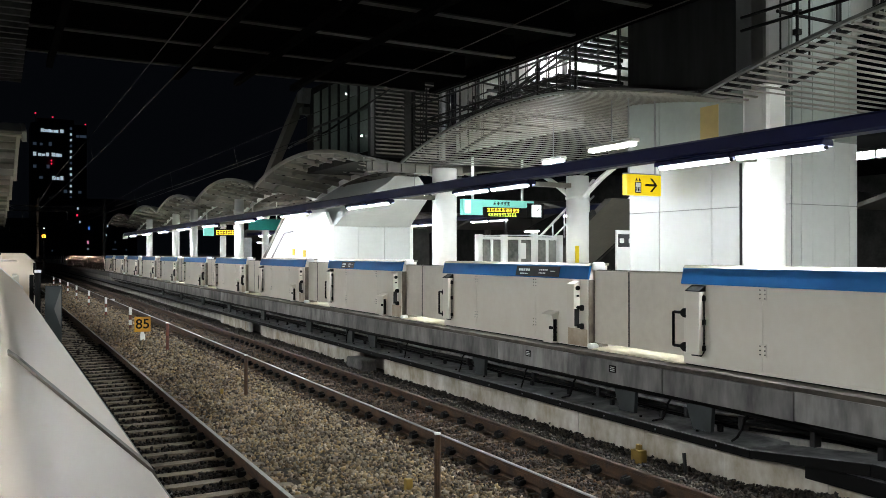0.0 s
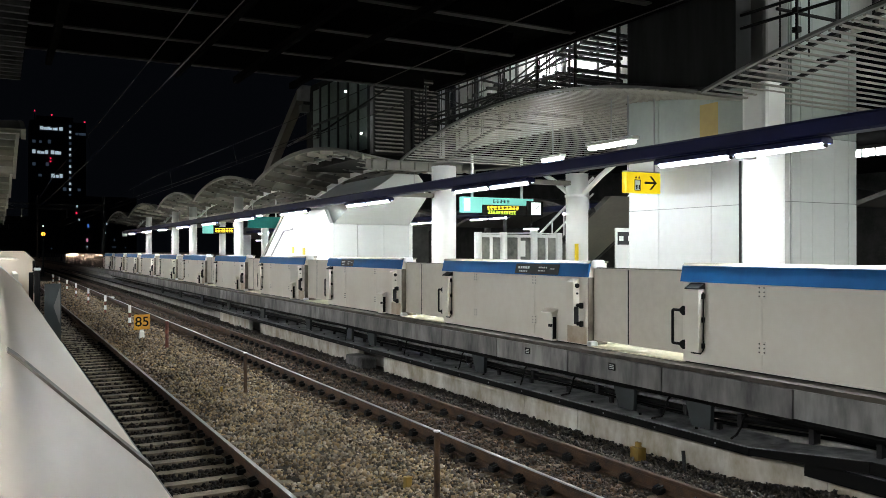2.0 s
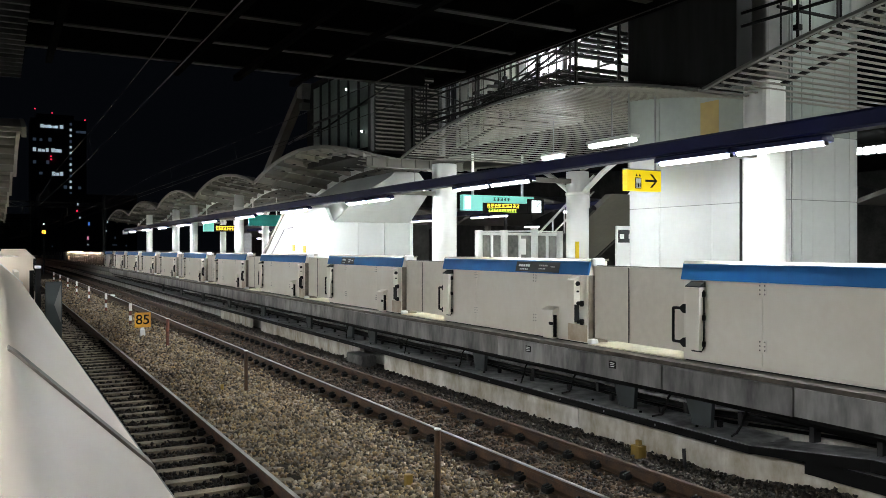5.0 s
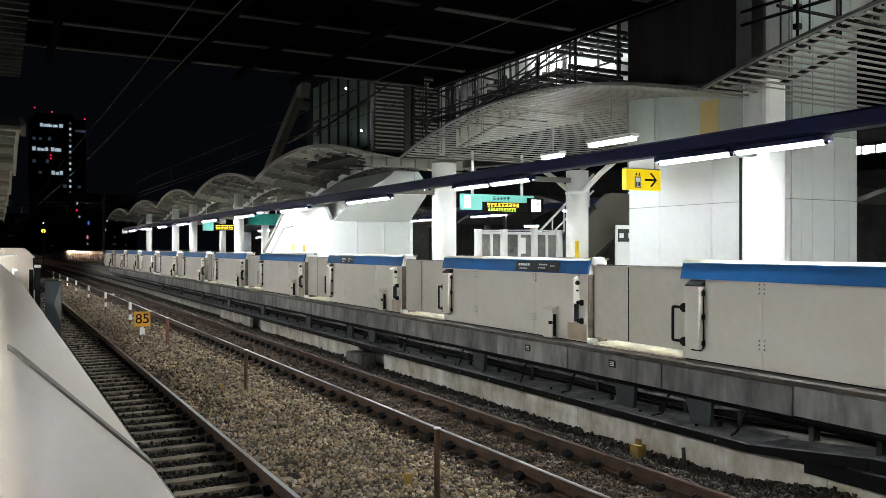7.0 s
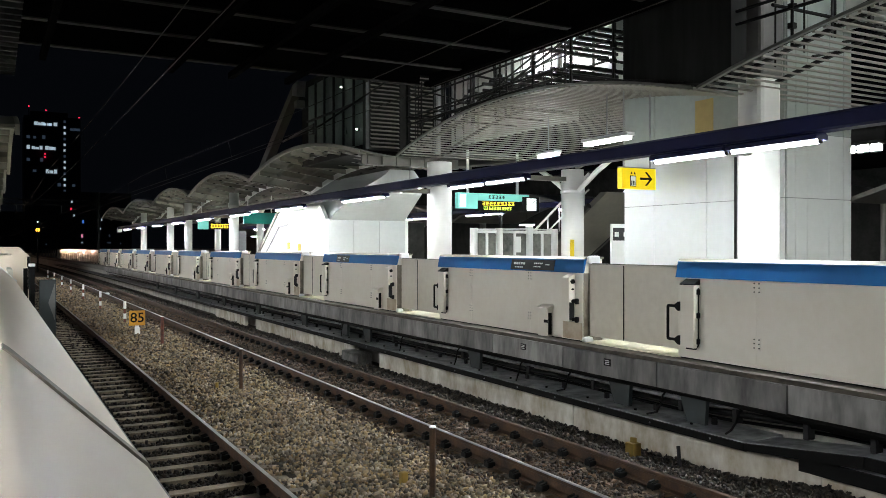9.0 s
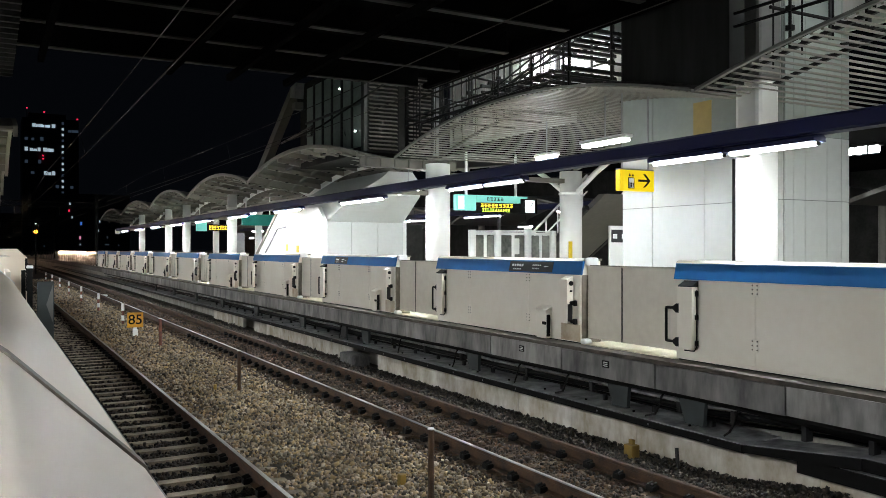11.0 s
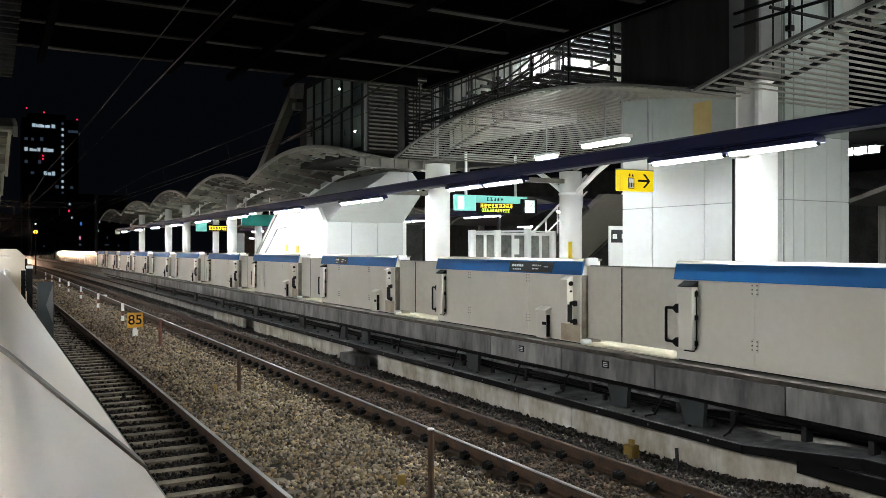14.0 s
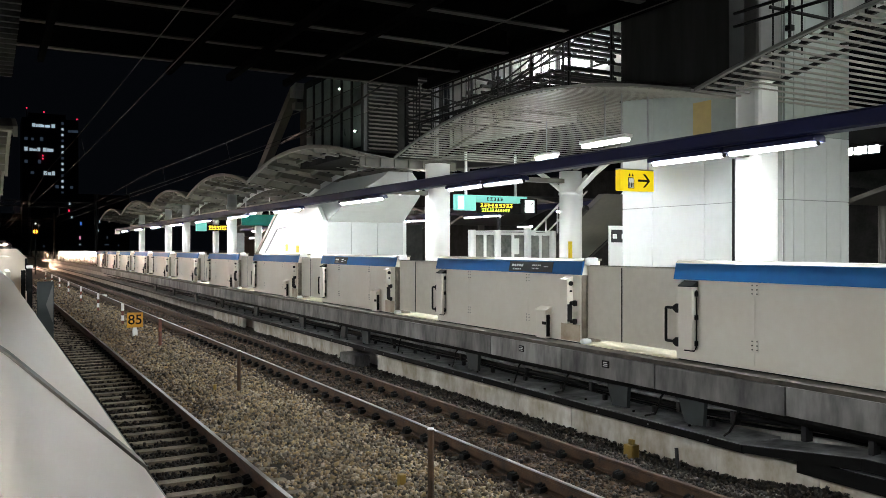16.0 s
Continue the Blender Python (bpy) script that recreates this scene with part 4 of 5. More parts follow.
for a, b in ((9.565, 10.4), (10.41, 11.35), (11.36, 12.295)):
    # end face in a darker white than the sides: shade put into colour
    part("end_panel", box(a, b, 25.0, 25.06, PLAT, 3.43, 0.004), WHITE_TOWER, en)


def loft(rings):
    """A closed block through level rings of (x0, x1, y0, y1, z)."""
    bm = bmesh.new()
    vs = [[bm.verts.new((x, y, z)) for x, y in ((x0, y0), (x1, y0), (x1, y1), (x0, y1))] for x0, x1, y0, y1, z in rings]
    bm.faces.new(vs[0])
    bm.faces.new(vs[-1])
    for a, b in zip(vs, vs[1:]):
        for i in range(4):
            bm.faces.new((a[i], a[(i + 1) % 4], b[(i + 1) % 4], b[i]))
    bmesh.ops.recalc_face_normals(bm, faces=bm.faces)
    return bm


# slope and hood share that darker white for their shade
part("sloped_block", loft(((9.57, 12.29, 25.0, 28.3, 3.44), (10.05, 12.4, 23.95, 28.3, 4.28), (10.4, 12.4, 23.9, 28.3, 4.5))), WHITE_TOWER, en)
part("upper_hood", loft(((10.45, 12.38, 23.92, 29.3, 4.505), (10.95, 12.3, 23.92, 29.3, 4.8), (11.25, 12.1, 23.92, 29.3, 5.05))), WHITE_TOWER, en)
part("hood_trim", box(10.38, 12.42, 23.86, 23.9, 4.46, 4.5), ROOF_EDGE, en)
part("stringer_cap", prism([(29.7, 3.95), (29.85, 4.0), (32.5, 2.42), (33.7, 1.2), (33.6, PLAT), (32.4, 2.3)], 9.4, 9.439), GATE_TOP, en)
part("handrail", pipe([(9.36, 28.6, 3.35), (9.36, 29.6, 3.3), (9.36, 32.0, 1.9)], 0.03), STEEL, en)
for y, z in ((27.4, 2.55), (28.6, 2.6)):
    part("tactile_notice", box(9.425, 9.438, y, y + 0.25, z - 0.12, z + 0.12), YELLOW, en)
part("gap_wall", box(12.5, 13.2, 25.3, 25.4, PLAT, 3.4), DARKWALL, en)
for y in (33.6, 38.5):
    p = empty("public_clock" if y < 35 else "information_post", 10.2, y, PLAT, "round white lamp globe on a post" if y < 35 else "grey information post on the platform", "post")
    part("pole", rod((0, 0, 0), (0, 0, 1.45), 0.04, n=8), STEEL, p)
    if y < 35:
        bm = bmesh.new()
        bmesh.ops.create_uvsphere(bm, u_segments=16, v_segments=10, radius=0.14, matrix=Matrix.Translation((0, 0, 1.58)))
        shade(part("globe", bm, WHITE_LIT, p))
    else:
        part("panel", box(-0.35, 0.35, -0.1, 0.1, 0.3, 2.2, 0.01), STEEL, p)

# ---- concourse over the tracks ----
dk = empty("concourse_deck", label="dark steel underside of the concourse spanning the tracks", category="concourse deck")
# deck parts carry their unlit darkness in the colour
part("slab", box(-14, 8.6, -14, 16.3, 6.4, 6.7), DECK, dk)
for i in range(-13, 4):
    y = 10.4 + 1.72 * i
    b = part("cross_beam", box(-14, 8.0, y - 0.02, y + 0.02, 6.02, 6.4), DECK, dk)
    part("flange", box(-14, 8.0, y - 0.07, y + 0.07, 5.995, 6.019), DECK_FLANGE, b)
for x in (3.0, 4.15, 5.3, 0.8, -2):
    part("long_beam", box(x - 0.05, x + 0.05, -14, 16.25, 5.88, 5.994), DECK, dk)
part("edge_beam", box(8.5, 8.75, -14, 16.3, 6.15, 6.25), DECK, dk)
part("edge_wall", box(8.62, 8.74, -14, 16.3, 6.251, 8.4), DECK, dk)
part("pier_cladding", prism([(7.95, 4.82), (10.15, 5.15), (10.15, 9.4), (7.95, 9.4)], 8.9, 9.2), DARKPANEL, dk)

uw = empty("concourse_wall", label="pale ribbed metal wall panels behind scaffold pipes", category="wall", kind="structure")
for i in range(38):
    y = -4 + 0.66 * i
    part("wall_panel", box(11.9, 11.95, y + 0.008, y + 0.652, 5.5 if y > 15 else 6.0, 8.6), PANEL_RANDOM, uw)
    if i % 3 == 0:
        part("batten", box(11.82, 11.899, y - 0.03, y + 0.03, 6.0, 8.6), DARKSTEEL, uw)
for z in (7.4,):
    part("ledge", box(11.4, 11.81, -4, 21, z, z + 0.06), DARKSTEEL, uw)

sc = empty("scaffold", label="black steel pipe framing and railings above the louvred canopy", category="scaffold")
rnd = random.Random(11)
for i in range(13):
    y = 3.6 + 1.15 * i
    z0 = arc(((y - BAY0) % BAY) / BAY) + 0.1
    part("upright", rod((9.0, y, z0), (9.0, y, 6.5), 0.022, n=6), BLACK, sc)
    if not 7.3 < y < 10.4:
        part("cross_pipe", rod((8.75, y + 0.1, 5.95 - 0.3), (11.8, y + 0.1, 5.95 - 0.3), 0.025, n=6), BLACK, sc)
    for z in (0.25, 0.5):
        part("coupler", box(8.96, 9.04, y - 0.04, y + 0.04, z0 + z, z0 + z + 0.07), BLACK, sc)
    part("strut", rod((11.4, y, 5.8), (11.4, y, 7.4), 0.03, n=6), DARKSTEEL, sc)
for z in (5.62, 5.8, 6.2):
    part("long_pipe", rod((9.0, 12.2, z), (9.0, 18.2, z - 0.05), 0.024, n=6), BLACK, sc)
    part("long_pipe", rod((9.0, 2.5, z), (9.0, 8.2, z), 0.024, n=6), BLACK, sc)
for a, b in (((9.2, 18, 5.0), (9.2, 12.4, 5.9)), ((9.6, 17, 5.4), (9.6, 12.2, 6.6)), ((9.2, 7.6, 5.2), (9.2, 3.0, 6.1)), ((9.4, 16.4, 6.6), (9.4, 13.0, 5.6))):
    part("brace", rod(a, b, 0.026, n=6), BLACK, sc)
for i in range(15):
    y = 12.3 + 0.42 * i
    z0 = arc(((y - BAY0) % BAY) / BAY) + 0.1
    x = 9.15 + 0.5 * rnd.random()
    part("thin_upright", rod((x, y, z0), (x, y + rnd.uniform(-0.08, 0.08), 6.3 + rnd.uniform(0, 0.5)), 0.014, n=6), BLACK, sc)
for i in range(12):
    y = 2.6 + 0.45 * i
    z0 = arc(((y - BAY0) % BAY) / BAY) + 0.1
    part("thin_upright", rod((9.3, y, z0), (9.3, y, 6.4), 0.014, n=6), BLACK, sc)
for x, z in ((9.3, 5.72), (9.5, 5.95), (10.4, 6.15), (10.8, 6.7)):
    part("long_pipe", rod((x, 12.2, z), (x, 18.2, z - 0.1), 0.022, n=6), BLACK, sc)
for a, b in (((9.3, 18.1, 5.3), (9.3, 12.2, 6.2)), ((9.1, 15.6, 5.5), (9.1, 12.2, 6.4)), ((10.6, 17.4, 6.0), (10.6, 12.4, 7.1)), ((9.5, 18.0, 6.4), (9.5, 14.6, 5.4))):
    part("brace", rod(a, b, 0.02, n=6), BLACK, sc)
for i in range(10):
    part("duct_bar", box(9.6, 11.3, 12.6 + 0.42 * i, 12.66 + 0.42 * i, 6.0, 6.08), BLACK, sc)
for i in range(6):
    y = 12.35 + 0.3 * i
    part("tray_bar", box(10.2, 11.75, y, y + 0.09, 6.72 - 0.02 * i, 6.79 - 0.02 * i), BLACK, sc)
for i in range(3):
    y = 15.4 + 0.32 * i
    part("tray_bar", box(9.9, 11.5, y, y + 0.08, 6.28, 6.34), BLACK, sc)
for i in range(22):
    y = 12.25 + 0.29 * i
    x = 9.3 + 0.3 * (i % 3) + 0.15 * rnd.random()
    z0 = arc(((y - BAY0) % BAY) / BAY) + 0.1
    part("hanger_rod", rod((x, y, z0), (x, y, 7.6), 0.011, n=5), BLACK, sc)
for i in range(16):
    y = 0.6 + 0.44 * i
    z0 = arc(((y - BAY0) % BAY) / BAY) + 0.1
    part("slat_tie", rod((9.6, y, z0 + 0.02), (10.4, y + 0.25, z0 + 0.22), 0.02, n=5), BLACK, sc)
lf = empty("concourse_lamp", 11.2, 15.6, 7.3, "lit tube lamp lighting the concourse wall above the canopy", "lamp")
part("housing", box(-0.05, 0.199, 0, 1.2, 0.0, 0.05), STEEL, lf)
part("tube", rod((0, 0.03, -0.035), (0, 1.17, -0.035), 0.03, n=10), TUBE_UP, lf)
# unseen copies under the roof, added to brighten the wall panels
for x, y, z in ((10.0, 12.6, 8.15), (10.0, 14.95, 8.15), (10.4, 4.6, 8.15)):
    copy_thing(lf, pose(x, y, z))
part("roof", box(8.761, 12.4, -6, 21.2, 8.2, 8.4), DARKWALL, dk)

# louvred and glazed stair tower rising at the concourse end
tw = empty("concourse_tower", label="dark glazed stair tower with louvre panels and sloping end", category="building")
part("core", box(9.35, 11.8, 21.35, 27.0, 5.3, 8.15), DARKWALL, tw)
for a, b in ((9.3, 10.3), (10.55, 11.42)):
    part("louvre_frame", box(a, b, 21.24, 21.349, 5.3, 7.6), BLACK, tw)
    for i in range(19):
        z = 5.36 + 0.115 * i
        part("louvre_blade", prism([(21.16, z), (21.235, z + 0.05), (21.235, z + 0.065), (21.16, z + 0.015)], a + 0.06, b - 0.06), LOUVRE_DARK, tw)
part("corner_post", box(9.2, 9.299, 21.2, 21.399, 5.3, 8.15), DARKSTEEL, tw)
part("pier_strip", box(11.44, 11.6, 21.2, 21.349, 5.3, 8.15), STEEL, tw)
for i in range(6):
    y = 21.44 + 0.8 * i
    part("glass_pane", box(9.3, 9.349, y + 0.03, y + 0.77, 5.5, 7.9), TOWERGLASS, tw)
    part("mullion", box(9.24, 9.349, y - 0.03, y + 0.03, 5.5, 7.95), DARKSTEEL, tw)
part("transom", box(9.23, 9.3, 21.4, 26.2, 6.7, 6.76), DARKSTEEL, tw)
part("raking_edge", prism([(27.05, 8.2), (27.6, 8.2), (32.0, 5.5), (31.3, 5.5)], 9.2, 9.5), ROOF, tw)
part("handrail", pipe([(9.0, 19.0, 6.9), (9.0, 24.2, 6.35), (9.0, 27.5, 6.3)], 0.03, n=6), BLACK, tw)
for y, z in ((23.1, 7.37), (21.9, 5.95)):
    lp = empty("signal_lamp", 9.26, y, z, "tiny white pilot lamp on the tower", "lamp", "pilot lamps on the tower")
    part("lens", rod((-0.06, 0, 0), (-0.01, 0, 0), 0.03, n=8), PILOT, lp)
    part("base", rod((-0.01, 0, 0), (0.05, 0, 0), 0.045, n=8), BLACK, lp)

fl = empty("flood_lamp", 9.25, 26.9, 7.55, "grey floodlight housing on the head of the raking beam", "lamp")
part("bracket", box(-0.06, 0.06, -0.05, 0.05, 0.0, 0.6, 0.01), DARKSTEEL, fl)
part("housing", prism([(-0.3, 0.62), (0.25, 0.55), (0.3, 0.2), (-0.2, 0.1)], -0.2, 0.2), STEEL, fl)
part("lower_box", box(-0.18, 0.18, -0.2, 0.14, -0.25, -0.01, 0.02), PIER_GREY, fl)
ca = empty("bracket_arm", 8.4, 0, 6.25, "dark steel bracket arm with insulators holding an overhead wire", "bracket arm")
part("arm", pipe([(0.8, 28.6, 0.1), (0.3, 25.2, 0.0), (0.0, 23.2, -0.05)], 0.035, n=8), DARKSTEEL, ca)
part("stay", pipe([(0.0, 23.2, -0.05), (0.02, 23.3, -0.32), (0.25, 24.4, -0.2)], 0.02, n=6), DARKSTEEL, ca)
for i in range(4):
    part("insulator_disc", rod((0.01, 23.24, -0.12 - 0.06 * i), (0.01, 23.24, -0.15 - 0.06 * i), 0.06, n=10), DARKSTEEL, ca)
part("steady_wire", pipe([(0.02, 23.2, -0.1), (-1.2, 34.0, -0.6), (-2.3, 52.0, -0.9)], 0.01, n=5), COPPER, ca)

# ---- the near platform ----
npf = part("platform_near", strip([(0.25, PLAT), (-9.0, PLAT), (-9.0, -0.5), (0.0, -0.5), (0.0, PLAT - 0.36), (0.25, PLAT - 0.36)], [-14, 0, 20, 40, 60, 75, 90, 120, 160, 200]), [CONC, SLABTOP])
face_material(npf, lambda p: p.normal.z > 0.9)
tagged(npf, "concrete platform with pale paving along the near track", "platform", kind="structure")
bw = part("wall_back", box(-9.2, -9.0, -14, 90, PLAT, 6.0), WALLC)
tagged(bw, "plain pale wall behind the near platform", "wall", kind="structure")
ew = part("wall_end", box(-9.0, 17.4, -14.3, -14.0, -0.5, 9.0), WALLC)
tagged(ew, "plain concrete wall closing the station end", "wall", kind="structure")
lamp_line(-1.5, "dark navy steel lamp beam running above the near platform edge", 6.3 - 6.1 * 3, 16, [-13.9, 0, 20, 40, 60, 75, 90])
for k in range(1, 7):
    vault(-5.4, 0.44, BAY0 + BAY * k - 0.4, False, "arched grey steel canopy bay over the near platform", "near canopy bays")
for k in range(-2, 8):
    c = empty("roof_column", -3.2, BAY0 + BAY * k - 0.4, PLAT, "white painted round steel roof column on the platform", "column", "roof columns")
    shade(part("shaft", rod((0, 0, 0), (0, 0, SPRING - PLAT), 0.3, n=32), WHITE, c))
    part("base_collar", rod((0, 0, 0), (0, 0, 0.12), 0.33, n=32), STEEL, c)
for k in range(0, 40):
    y = -13 + 2.6 * k
    hb = part("beam_hanger", rod((-1.5, y, 4.09), (-1.5, y, 5.72 if y < 17 else 4.8), 0.03, n=6), STEEL)
    tagged(hb, "thin steel rod hanging the lamp beam", "hanger", "beam hangers")

def near_gate(y0, y1, x, top, label):
    g = empty("platform_gate", x, y0, PLAT, label, "platform gate", "gates along the near platform")
    h = top - PLAT
    prof = [(-0.42, 0.02), (0.194, 0.02), (0.194, h - 0.195), (0.185, h - 0.178)]
    for i in range(9):
        u = i / 8
        prof.append(((1 - u) ** 2 * 0.02 + 2 * u * (1 - u) * 0.004 - u * u * 0.014, h - (1 - u) ** 2 * 0.0157))
    prof.append((-0.42, h))
    L = y1 - y0
    body = shade(part("body", extrude_y(prof, 0, L), GATE_NEAR, g))
    body.data.set_sharp_from_angle(angle=radians(20))
    return g


g1 = near_gate(-3.4, 8.5, 0.0, 2.43, "cream steel platform gate box with chamfered edge")
part("seam", prism([(0.1965, 1.135), (0.188, 1.1545), (0.022, 1.3168), (0.012, 1.3245), (0.0, 1.3), (0.187, 1.12), (0.19, 1.1)], 4.57, 4.622, "y"), SOFTJOINT, g1)
part("end_trim", prism([(-0.42, 1.332), (0.0, 1.332), (0.196, 1.137), (0.196, 1.1), (0.203, 1.1), (0.203, 1.142), (0.003, 1.342), (-0.42, 1.342)], 11.85, 11.91, "y"), WHITE, g1)
# hidden door, added to stop lamplight through the gap to the track
part("sliding_door", box(-0.3, -0.24, 11.93, 15.65, 0.03, 1.15, 0.008), GATE_BACK, g1)
g2 = near_gate(13.9, 18.4, 0.29, 2.43, "cream steel platform gate box with chamfered edge")
part("door_edge", box(0.13, 0.19, -0.06, -0.001, 0.05, 1.13), BLACK, g2)
part("sliding_door", box(-0.1, -0.04, -1.6, -0.061, 0.03, 1.15, 0.008), GATE_BACK, g2)
g3 = near_gate(18.6, 19.9, 0.48, 2.555, "tall white steel gate cabinet beside the near track")
part("black_seam", box(0.15, 0.198, -0.02, -0.001, 0.6, 1.26), BLACK, g3)
g4 = near_gate(21.5, 26, 0.4, 2.43, "white steel platform gate box beside the near track")
# unseen boxes, added to keep the near lamps off the farther ballast
for k in range(8):
    near_gate(26.2 + 6 * k, 32.1 + 6 * k, 0.4 + bend(29 + 6 * k), 2.43, "white steel platform gate box beside the near track")
pn = empty("service_board", 0.18, 8.95, PLAT, "grey steel service board on a black post at the edge", "board")
part("post", box(0.02, 0.06, -0.02, 0.02, 0.0, 0.7), DARKSTEEL, pn)
part("raised_post", box(0.14, 0.19, -0.02, 0.02, 0.6, 1.26, 0.004), BLACK, pn)
part("post_cap", box(0.135, 0.195, -0.03, 0.03, 1.261, 1.29, 0.006), WHITE, pn)
part("sheet", box(0.23, 0.38, 0.0, 0.03, 0.55, 1.13, 0.006), BRACKET, pn)
part("stiffener", prism([(0.31, 0.9), (0.37, 1.1), (0.37, 0.72)], -0.006, -0.0005, "y"), PIER_GREY, pn)
part("arm", box(0.0, 0.229, 0.0, 0.03, 0.62, 0.68), DARKSTEEL, pn)

nc = empty("near_ceiling", label="dark slatted ceiling under the concourse above the near platform", category="ceiling")
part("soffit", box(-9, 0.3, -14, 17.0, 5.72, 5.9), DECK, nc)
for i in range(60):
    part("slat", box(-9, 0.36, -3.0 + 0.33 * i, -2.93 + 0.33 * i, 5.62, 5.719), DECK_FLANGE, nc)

# ---- wires ----
def wire(name, pts, r, label):
    w = part(name, pipe([(x + bend(y), y, z) for x, y, z in pts], r, n=5), COPPER)
    return tagged(w, label, "wire", "overhead wires")


for cx in (TRACK_A, TRACK_B):
    ys_w = [-12 + 4 * i for i in range(85)]
    wire("contact_wire", [(cx + 0.12 * math.sin(y * 0.065), y, 5.1) for y in ys_w], 0.007, "copper contact wire above the track")
    wire("messenger_wire", [(cx, y, 5.85 - 0.25 * math.sin(math.pi * ((y - 88) % 50) / 50)) for y in ys_w], 0.008, "steel messenger wire above the track")
    for y in range(24, 150, 10):
        d = part("wire_dropper", rod((cx + bend(y) + 0.12 * math.sin(y * 0.065), y, 5.1), (cx + bend(y), y, 5.85 - 0.25 * math.sin(math.pi * ((y - 88) % 50) / 50)), 0.005, n=5), COPPER)
        tagged(d, "thin dropper between contact and messenger wire", "wire", "wire droppers")
for gy in (88.0, 138.0, 188.0):
    m = empty("catenary_portal", 0, gy, 0, "dark steel lattice portal carrying the overhead wires", "catenary portal", "catenary portals")
    for x in (-0.9, 9.4):
        part("mast", rod((x + bend(gy), 0, PLAT), (x + bend(gy), 0, 8.0), 0.16, n=12), DARKSTEEL, m)
    for z in (6.6, 7.1):
        part("chord", box(-0.9 + bend(gy), 9.4 + bend(gy), -0.06, 0.06, z, z + 0.1), DARKSTEEL, m)
    for i in range(12):
        x = -0.8 + 0.85 * i + bend(gy)
        part("lacing", rod((x, 0, 6.7 if i % 2 else 7.1), (x + 0.85, 0, 7.1 if i % 2 else 6.7), 0.03, n=5), DARKSTEEL, m)
    for cx in (TRACK_A, TRACK_B):
        part("insulator_arm", rod((cx + bend(gy), 0, 6.6), (cx + bend(gy), 0, 5.85), 0.05, n=8), STEEL, m)

# amber signal beside the line
sp = empty("railway_signal", 4.3, 97.0, -0.16, "railway signal on a dark mast showing one amber light", "signal")
part("mast", rod((0, 0, 0), (0, 0, 4.7), 0.08, n=10), DARKSTEEL, sp)
part("head", box(-0.25, 0.25, 0.02, 0.2, 3.9, 5.6, 0.04), BLACK, sp)
part("amber_lamp", rod((0, -0.06, 4.55), (0, 0.03, 4.55), 0.2, n=16), SIGNAL_AMBER, sp)
part("hood", rod((0, -0.12, 4.84), (0, 0.02, 4.84), 0.12, n=12), BLACK, sp)
part("upper_lamp", rod((0, -0.06, 5.4), (0, 0.03, 5.4), 0.08, n=12), WHITE_LIT, sp)

# ---- the far side and the distance ----
op = part("platform_beyond", box(24.0, 30.0, -14, 110, -0.4, PLAT), CONC)
tagged(op, "farther concrete platform in the dark", "platform", kind="structure")
oc = empty("distant_canopy", label="dark arched canopy of a farther platform", category="canopy")
for k in range(0, 7):
    y = 4 + 13.0 * k
    bm = bmesh.new()
    rows = []
    for i in range(13):
        u = i / 12
        z = 4.0 + 1.2 * math.sin(math.pi * u)
        rows.append([bm.verts.new((xx, y + 12.8 * u, zz)) for xx, zz in ((24.2, z), (29, z), (29, z + 0.15), (24.2, z + 0.15))])
    for a, b in zip(rows, rows[1:]):
        for i in range(4):
            bm.faces.new((a[i], a[(i + 1) % 4], b[(i + 1) % 4], b[i]))
    bmesh.ops.recalc_face_normals(bm, faces=bm.faces)
    part("bay", bm, ROOF, oc)
    part("column", rod((26.5, y, PLAT), (26.5, y, 4.1), 0.2, n=12), ROOF, oc)
    f = empty("platform_lamp", 25.0, y + 5.5, 3.7, "lit tube lamp on the farther platform", "lamp", "lamps of the farther platform")
    part("tube", box(-0.05, 0.05, 0, 1.2, 0, 0.06), TUBE_DIM, f)
    part("hanger", rod((0, 0.6, 0.06), (0, 0.6, 1.4), 0.012, n=6), DARKSTEEL, f)
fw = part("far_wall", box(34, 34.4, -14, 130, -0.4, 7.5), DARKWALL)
tagged(fw, "dark wall on the far side of the station", "wall", kind="structure")
rs = empty("side_lamp", 15.6, 10.1, 4.5, "lit lamp with black louvre box beside the lift tower", "lamp")
part("case", box(-0.12, 0.12, 0, 1.7, 0.13, 0.2), BLACK, rs)
part("tube", box(-0.06, 0.06, 0.05, 1.65, 0.0, 0.12, 0.01), TUBE, rs)
for i in range(5):
    part("fin", box(-0.1, 0.1, 0.3 * i + 0.2, 0.3 * i + 0.23, -0.03, 0.129), BLACK, rs)
part("hanger", rod((0, 0.85, 0.2), (0, 0.85, 0.5), 0.02, n=6), STEEL, rs)
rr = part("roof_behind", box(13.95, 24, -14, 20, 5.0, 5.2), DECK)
tagged(rr, "dark roof over the far side of the island platform", "roof", kind="structure")

tower = empty("office_tower", 40, 640, -0.4, "dark high-rise office tower with scattered lit windows at night", "building")
part("body", box(-20, 16, 0, 40, 0, 95), CITY_BODY, tower)
part("crown", box(-16, 8, 5, 30, 95, 99), CITY_BODY, tower)
rnd = random.Random(21)
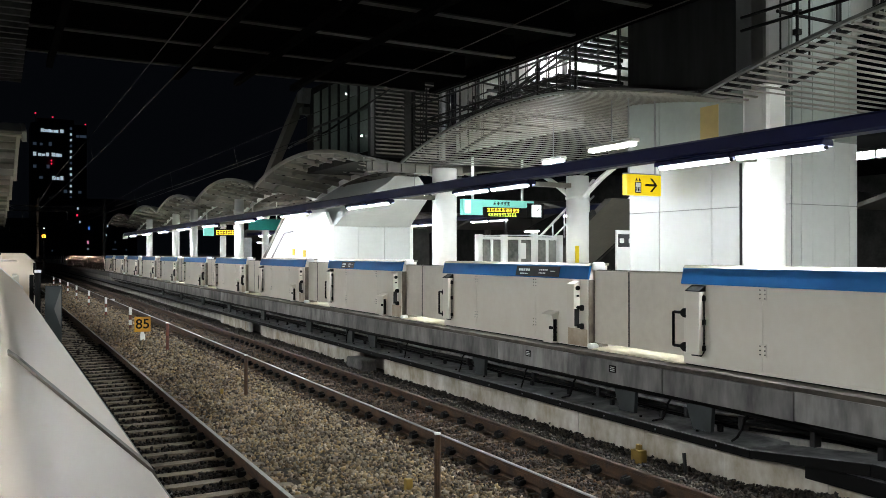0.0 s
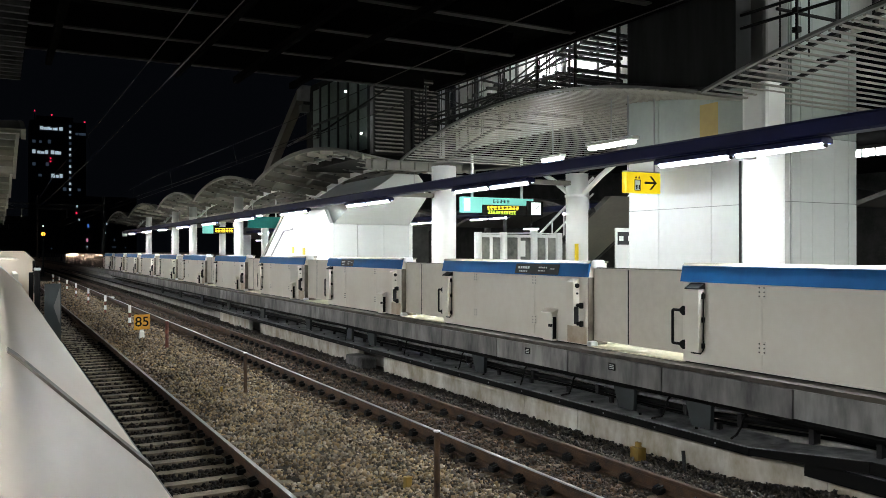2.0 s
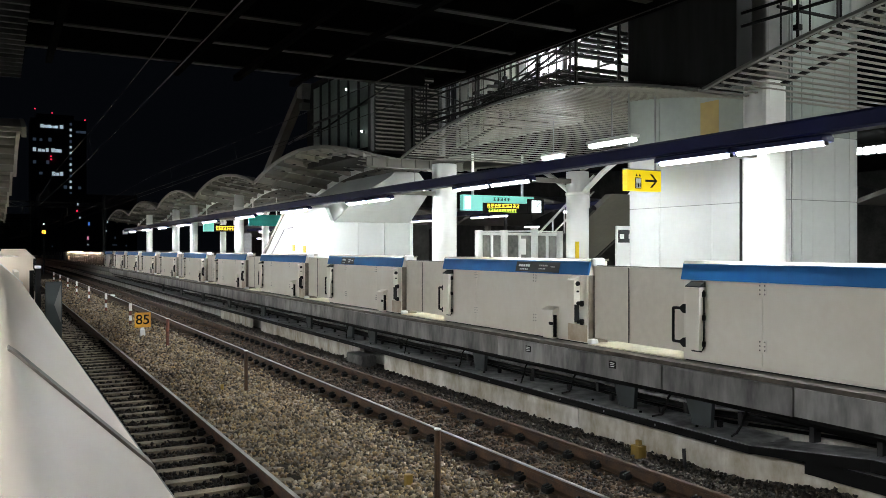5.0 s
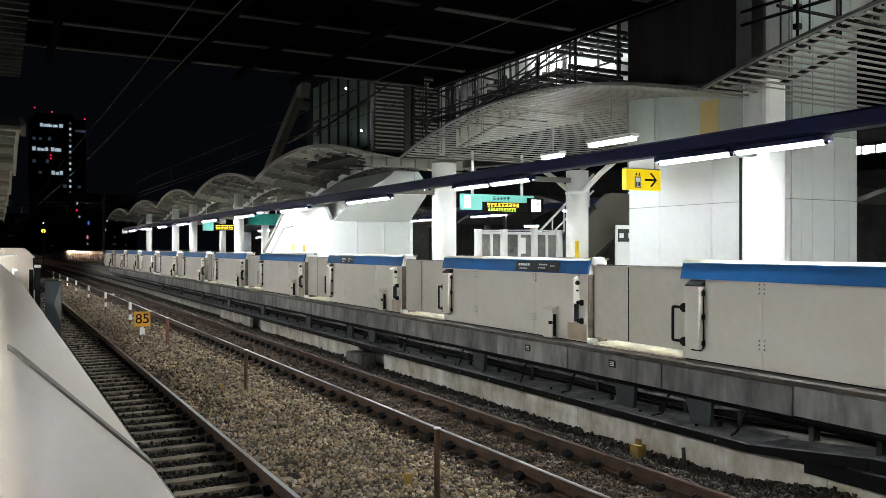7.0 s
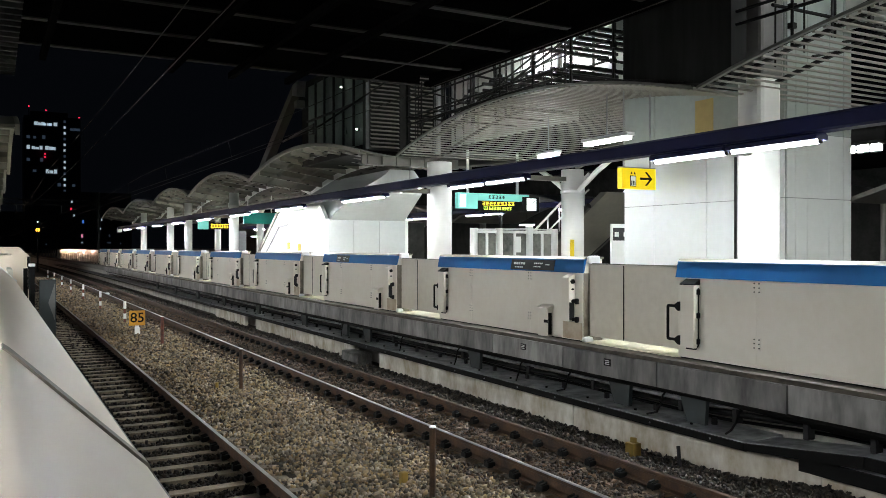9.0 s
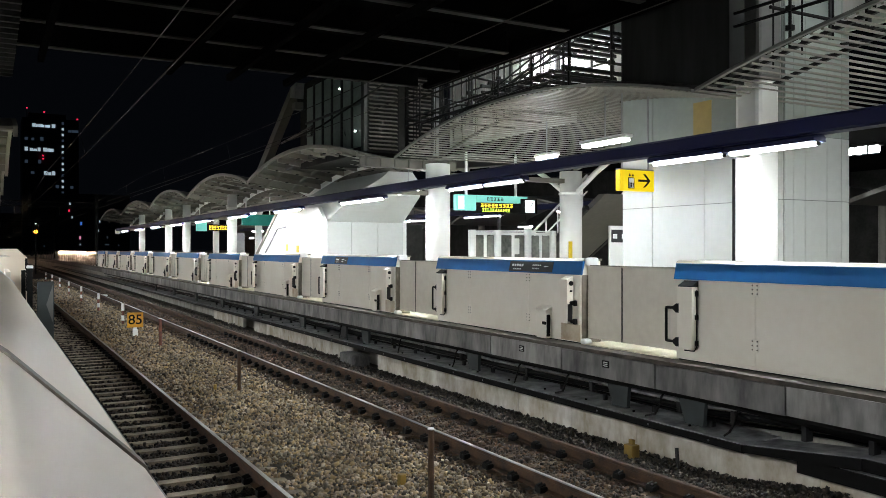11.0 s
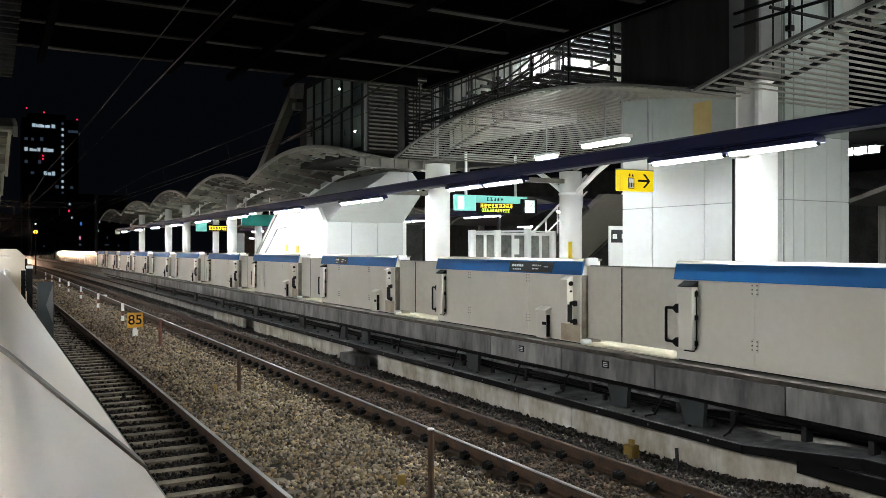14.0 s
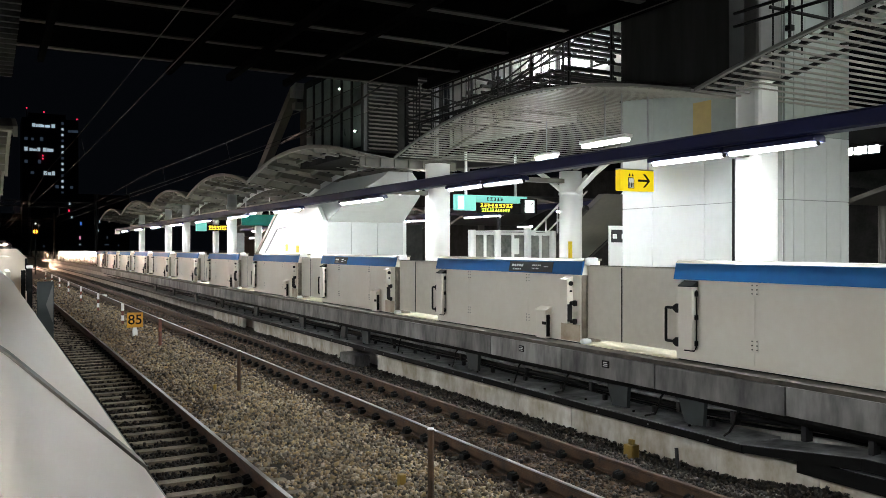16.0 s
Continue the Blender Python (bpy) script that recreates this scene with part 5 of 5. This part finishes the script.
for z, x0, x1, n, m in ((88.5, -12.3, -1, 7, CITY_WHITE), (86, 10, 14.7, 3, CITY_DIM), (71.5, -17, -1, 7, CITY_WHITE), (55, -5, 0, 3, CITY_WHITE), (55.5, -13, -12, 1, CITY_DIM),
                        (63, -18, -9, 2, CITY_DIM), (46, 2, 12, 2, CITY_DIM), (79, -18, -8, 3, CITY_DIM)):
    for i in range(n):
        x = x0 + (x1 - x0) * i / max(1, n - 1) + rnd.uniform(-0.6, 0.6)
        if not -19.5 < x < 15.5:
            continue
        h = rnd.uniform(1.6, 2.8)
        part("window", box(x - 1.1, x + rnd.uniform(0.6, 1.3), -0.3, 0, z, z + h), m, tower)
for i in range(13):
    part("stair_window", box(4.9, 6.3, -0.3, 0, 42 + 4.1 * i, 43.7 + 4.1 * i), CITY_WHITE if i % 3 else CITY_DIM, tower)
for x, y, z in ((-17, 4, 102), (-6, 5, 100), (15.3, 2, 96), (-7, -0.9, 68.5), (-7, -0.9, 66.3)):
    part("warning_light", box(x - 0.45, x + 0.45, y - 0.5, y + 0.6, z - 0.45, z + 0.45), CITY_RED, tower)
part("mast", rod((-17, 4.5, 95), (-17, 4.5, 102), 0.3, n=6), CITY_BODY, tower)
part("mast", rod((-6, 5.5, 99), (-6, 5.5, 100), 0.3, n=6), CITY_BODY, tower)

block = empty("city_block", 38.5, 470, -0.4, "dark low city building with coloured signs at night", "building")
part("body", box(-20, 28, 0, 30, 0, 32), CITY_BODY, block)
for x, z, w, h, m in ((-2, 26, 1.2, 2.4, CITY_WHITE), (-2.3, 22.5, 1.2, 1.6, CITY_RED), (-1, 19, 1.2, 1.6, CITY_WHITE), (3.4, 15.5, 1.3, 2.6, CITY_BLUE), (12.6, 17, 1.0, 1.8, CITY_WHITE),
                      (11.6, 12.2, 1.4, 1.7, CITY_WHITE), (2.9, 8, 1.3, 2.6, CITY_PINK), (3, 5, 1.0, 1.0, CITY_WHITE), (16.5, 8.5, 0.8, 1.8, CITY_DIM), (15.4, 5, 3.6, 0.7, CITY_DIM), (-14, 4, 0.9, 1.2, CITY_DIM), (22, 4.5, 1.0, 1.2, CITY_DIM)):
    part("sign_light", box(x, x + w * 0.6, -0.3, 0, z, z + h * 0.65), m, block)
low = empty("city_block", -6, 520, -0.4, "row of dark low city buildings beyond the line", "building")
part("body", box(-70, 22, 0, 30, 0, 22), CITY_BODY, low)
part("roof_parapet", box(-70, 22, -0.4, 0, 22, 23), CITY_BODY, low)
for i in range(8):
    part("window", box(-60 + 9 * i, -59 + 9 * i, -0.3, 0, 9 + (i * 7) % 9, 10.2 + (i * 7) % 9), CITY_DIM, low)


# ---- the arriving train ----
def train_car(lead):
    car = empty("train_car", TRACK_A, 0, 0, "stainless steel commuter train car with bright headlights" if lead else "stainless steel commuter train car with lit windows", "train", "cars of the arriving train")
    L = 19.5
    prof = [(-1.45, 0.95), (-1.45, 3.0), (-1.3, 3.4), (-0.8, 3.62), (0.8, 3.62), (1.3, 3.4), (1.45, 3.0), (1.45, 0.95)]
    part("body", extrude_y(prof, 0.25, L), TRAIN_STEEL, car)
    part("underframe", box(-1.2, 1.2, 1.0, L - 0.8, 0.45, 0.949, 0.03), DARKSTEEL, car)
    for s in (-1, 1):
        for i in range(4):
            y = 2.1 + 4.85 * i
            part("side_door", box(s * 1.452 - 0.008, s * 1.452 + 0.008, y - 0.65, y + 0.65, 1.0, 2.9), TRAIN_STEEL, car)
            if i < 3:
                part("window", box(s * 1.455 - 0.008, s * 1.455 + 0.008, y + 1.0, y + 3.85, 1.85, 2.7), TRAIN_WINDOW, car)
    for y in (3.0, L - 3.0):
        b = part("bogie", box(-1.0, 1.0, y - 1.4, y + 1.4, 0.35, 0.6, 0.05), DARKSTEEL, car)
        for dy in (-1.05, 1.05):
            for s in (-1, 1):
                part("wheel", rod((s * (HALF + 0.01) - 0.06, y + dy, 0.432), (s * (HALF + 0.01) + 0.06, y + dy, 0.432), 0.43, n=20), DARKSTEEL, b)
    part("roof_unit", box(-0.9, 0.9, 7.5, 12.0, 3.62, 3.95, 0.05), TRAIN_STEEL, car)
    if lead:
        part("front_mask", prism([(-1.4, 1.0), (-1.4, 3.0), (-1.2, 3.35), (-0.7, 3.55), (0.7, 3.55), (1.2, 3.35), (1.4, 3.0), (1.4, 1.0)], 0.1, 0.249, "y"), TRAIN_FRONT, car)
        part("windscreen", box(-1.2, 1.2, 0.06, 0.099, 2.12, 2.95, 0.01), GLASS, car)
        part("skirt", box(-1.3, 1.3, 0.2, 0.6, 0.3, 0.94, 0.03), STEEL, car)
        for x in (-0.55, 0.55):
            part("headlight", box(x - 0.14, x + 0.14, 0.05, 0.098, 3.12, 3.28, 0.01), HEADLIGHT, car)
        for x in (-0.95, 0.95):
            part("lower_headlight", box(x - 0.16, x + 0.16, 0.04, 0.098, 1.82, 2.06, 0.01), HEADLIGHT, car)
        # plate added to keep the headlights from lighting the deck
        part("added_light_shield", box(-0.75, 0.75, -0.5, 0.049, 3.3, 3.33), TRAIN_FRONT, car)
        part("destination_panel", box(-0.35, 0.35, 0.07, 0.098, 3.08, 3.3), TRAIN_WINDOW, car)
    return car


def motions():
    """The train runs in on the near track: its front's distance along the line, time by time."""
    front = ((0, 520), (2, 470), (4, 422), (6, 373), (8, 325), (10, 277), (12, 231), (13, 209), (14, 187), (15, 162), (16, 136))
    for i in range(3):
        car = train_car(i == 0)
        rows = []
        for t, y in front:
            y += 20.0 * i
            slope = (bend(y + 10) - bend(y)) / 10
            rows.append((t, pose(TRACK_A + bend(y), y, 0, 0, 0, -math.degrees(math.atan(slope)))))
        walk(car, rows)


motions()
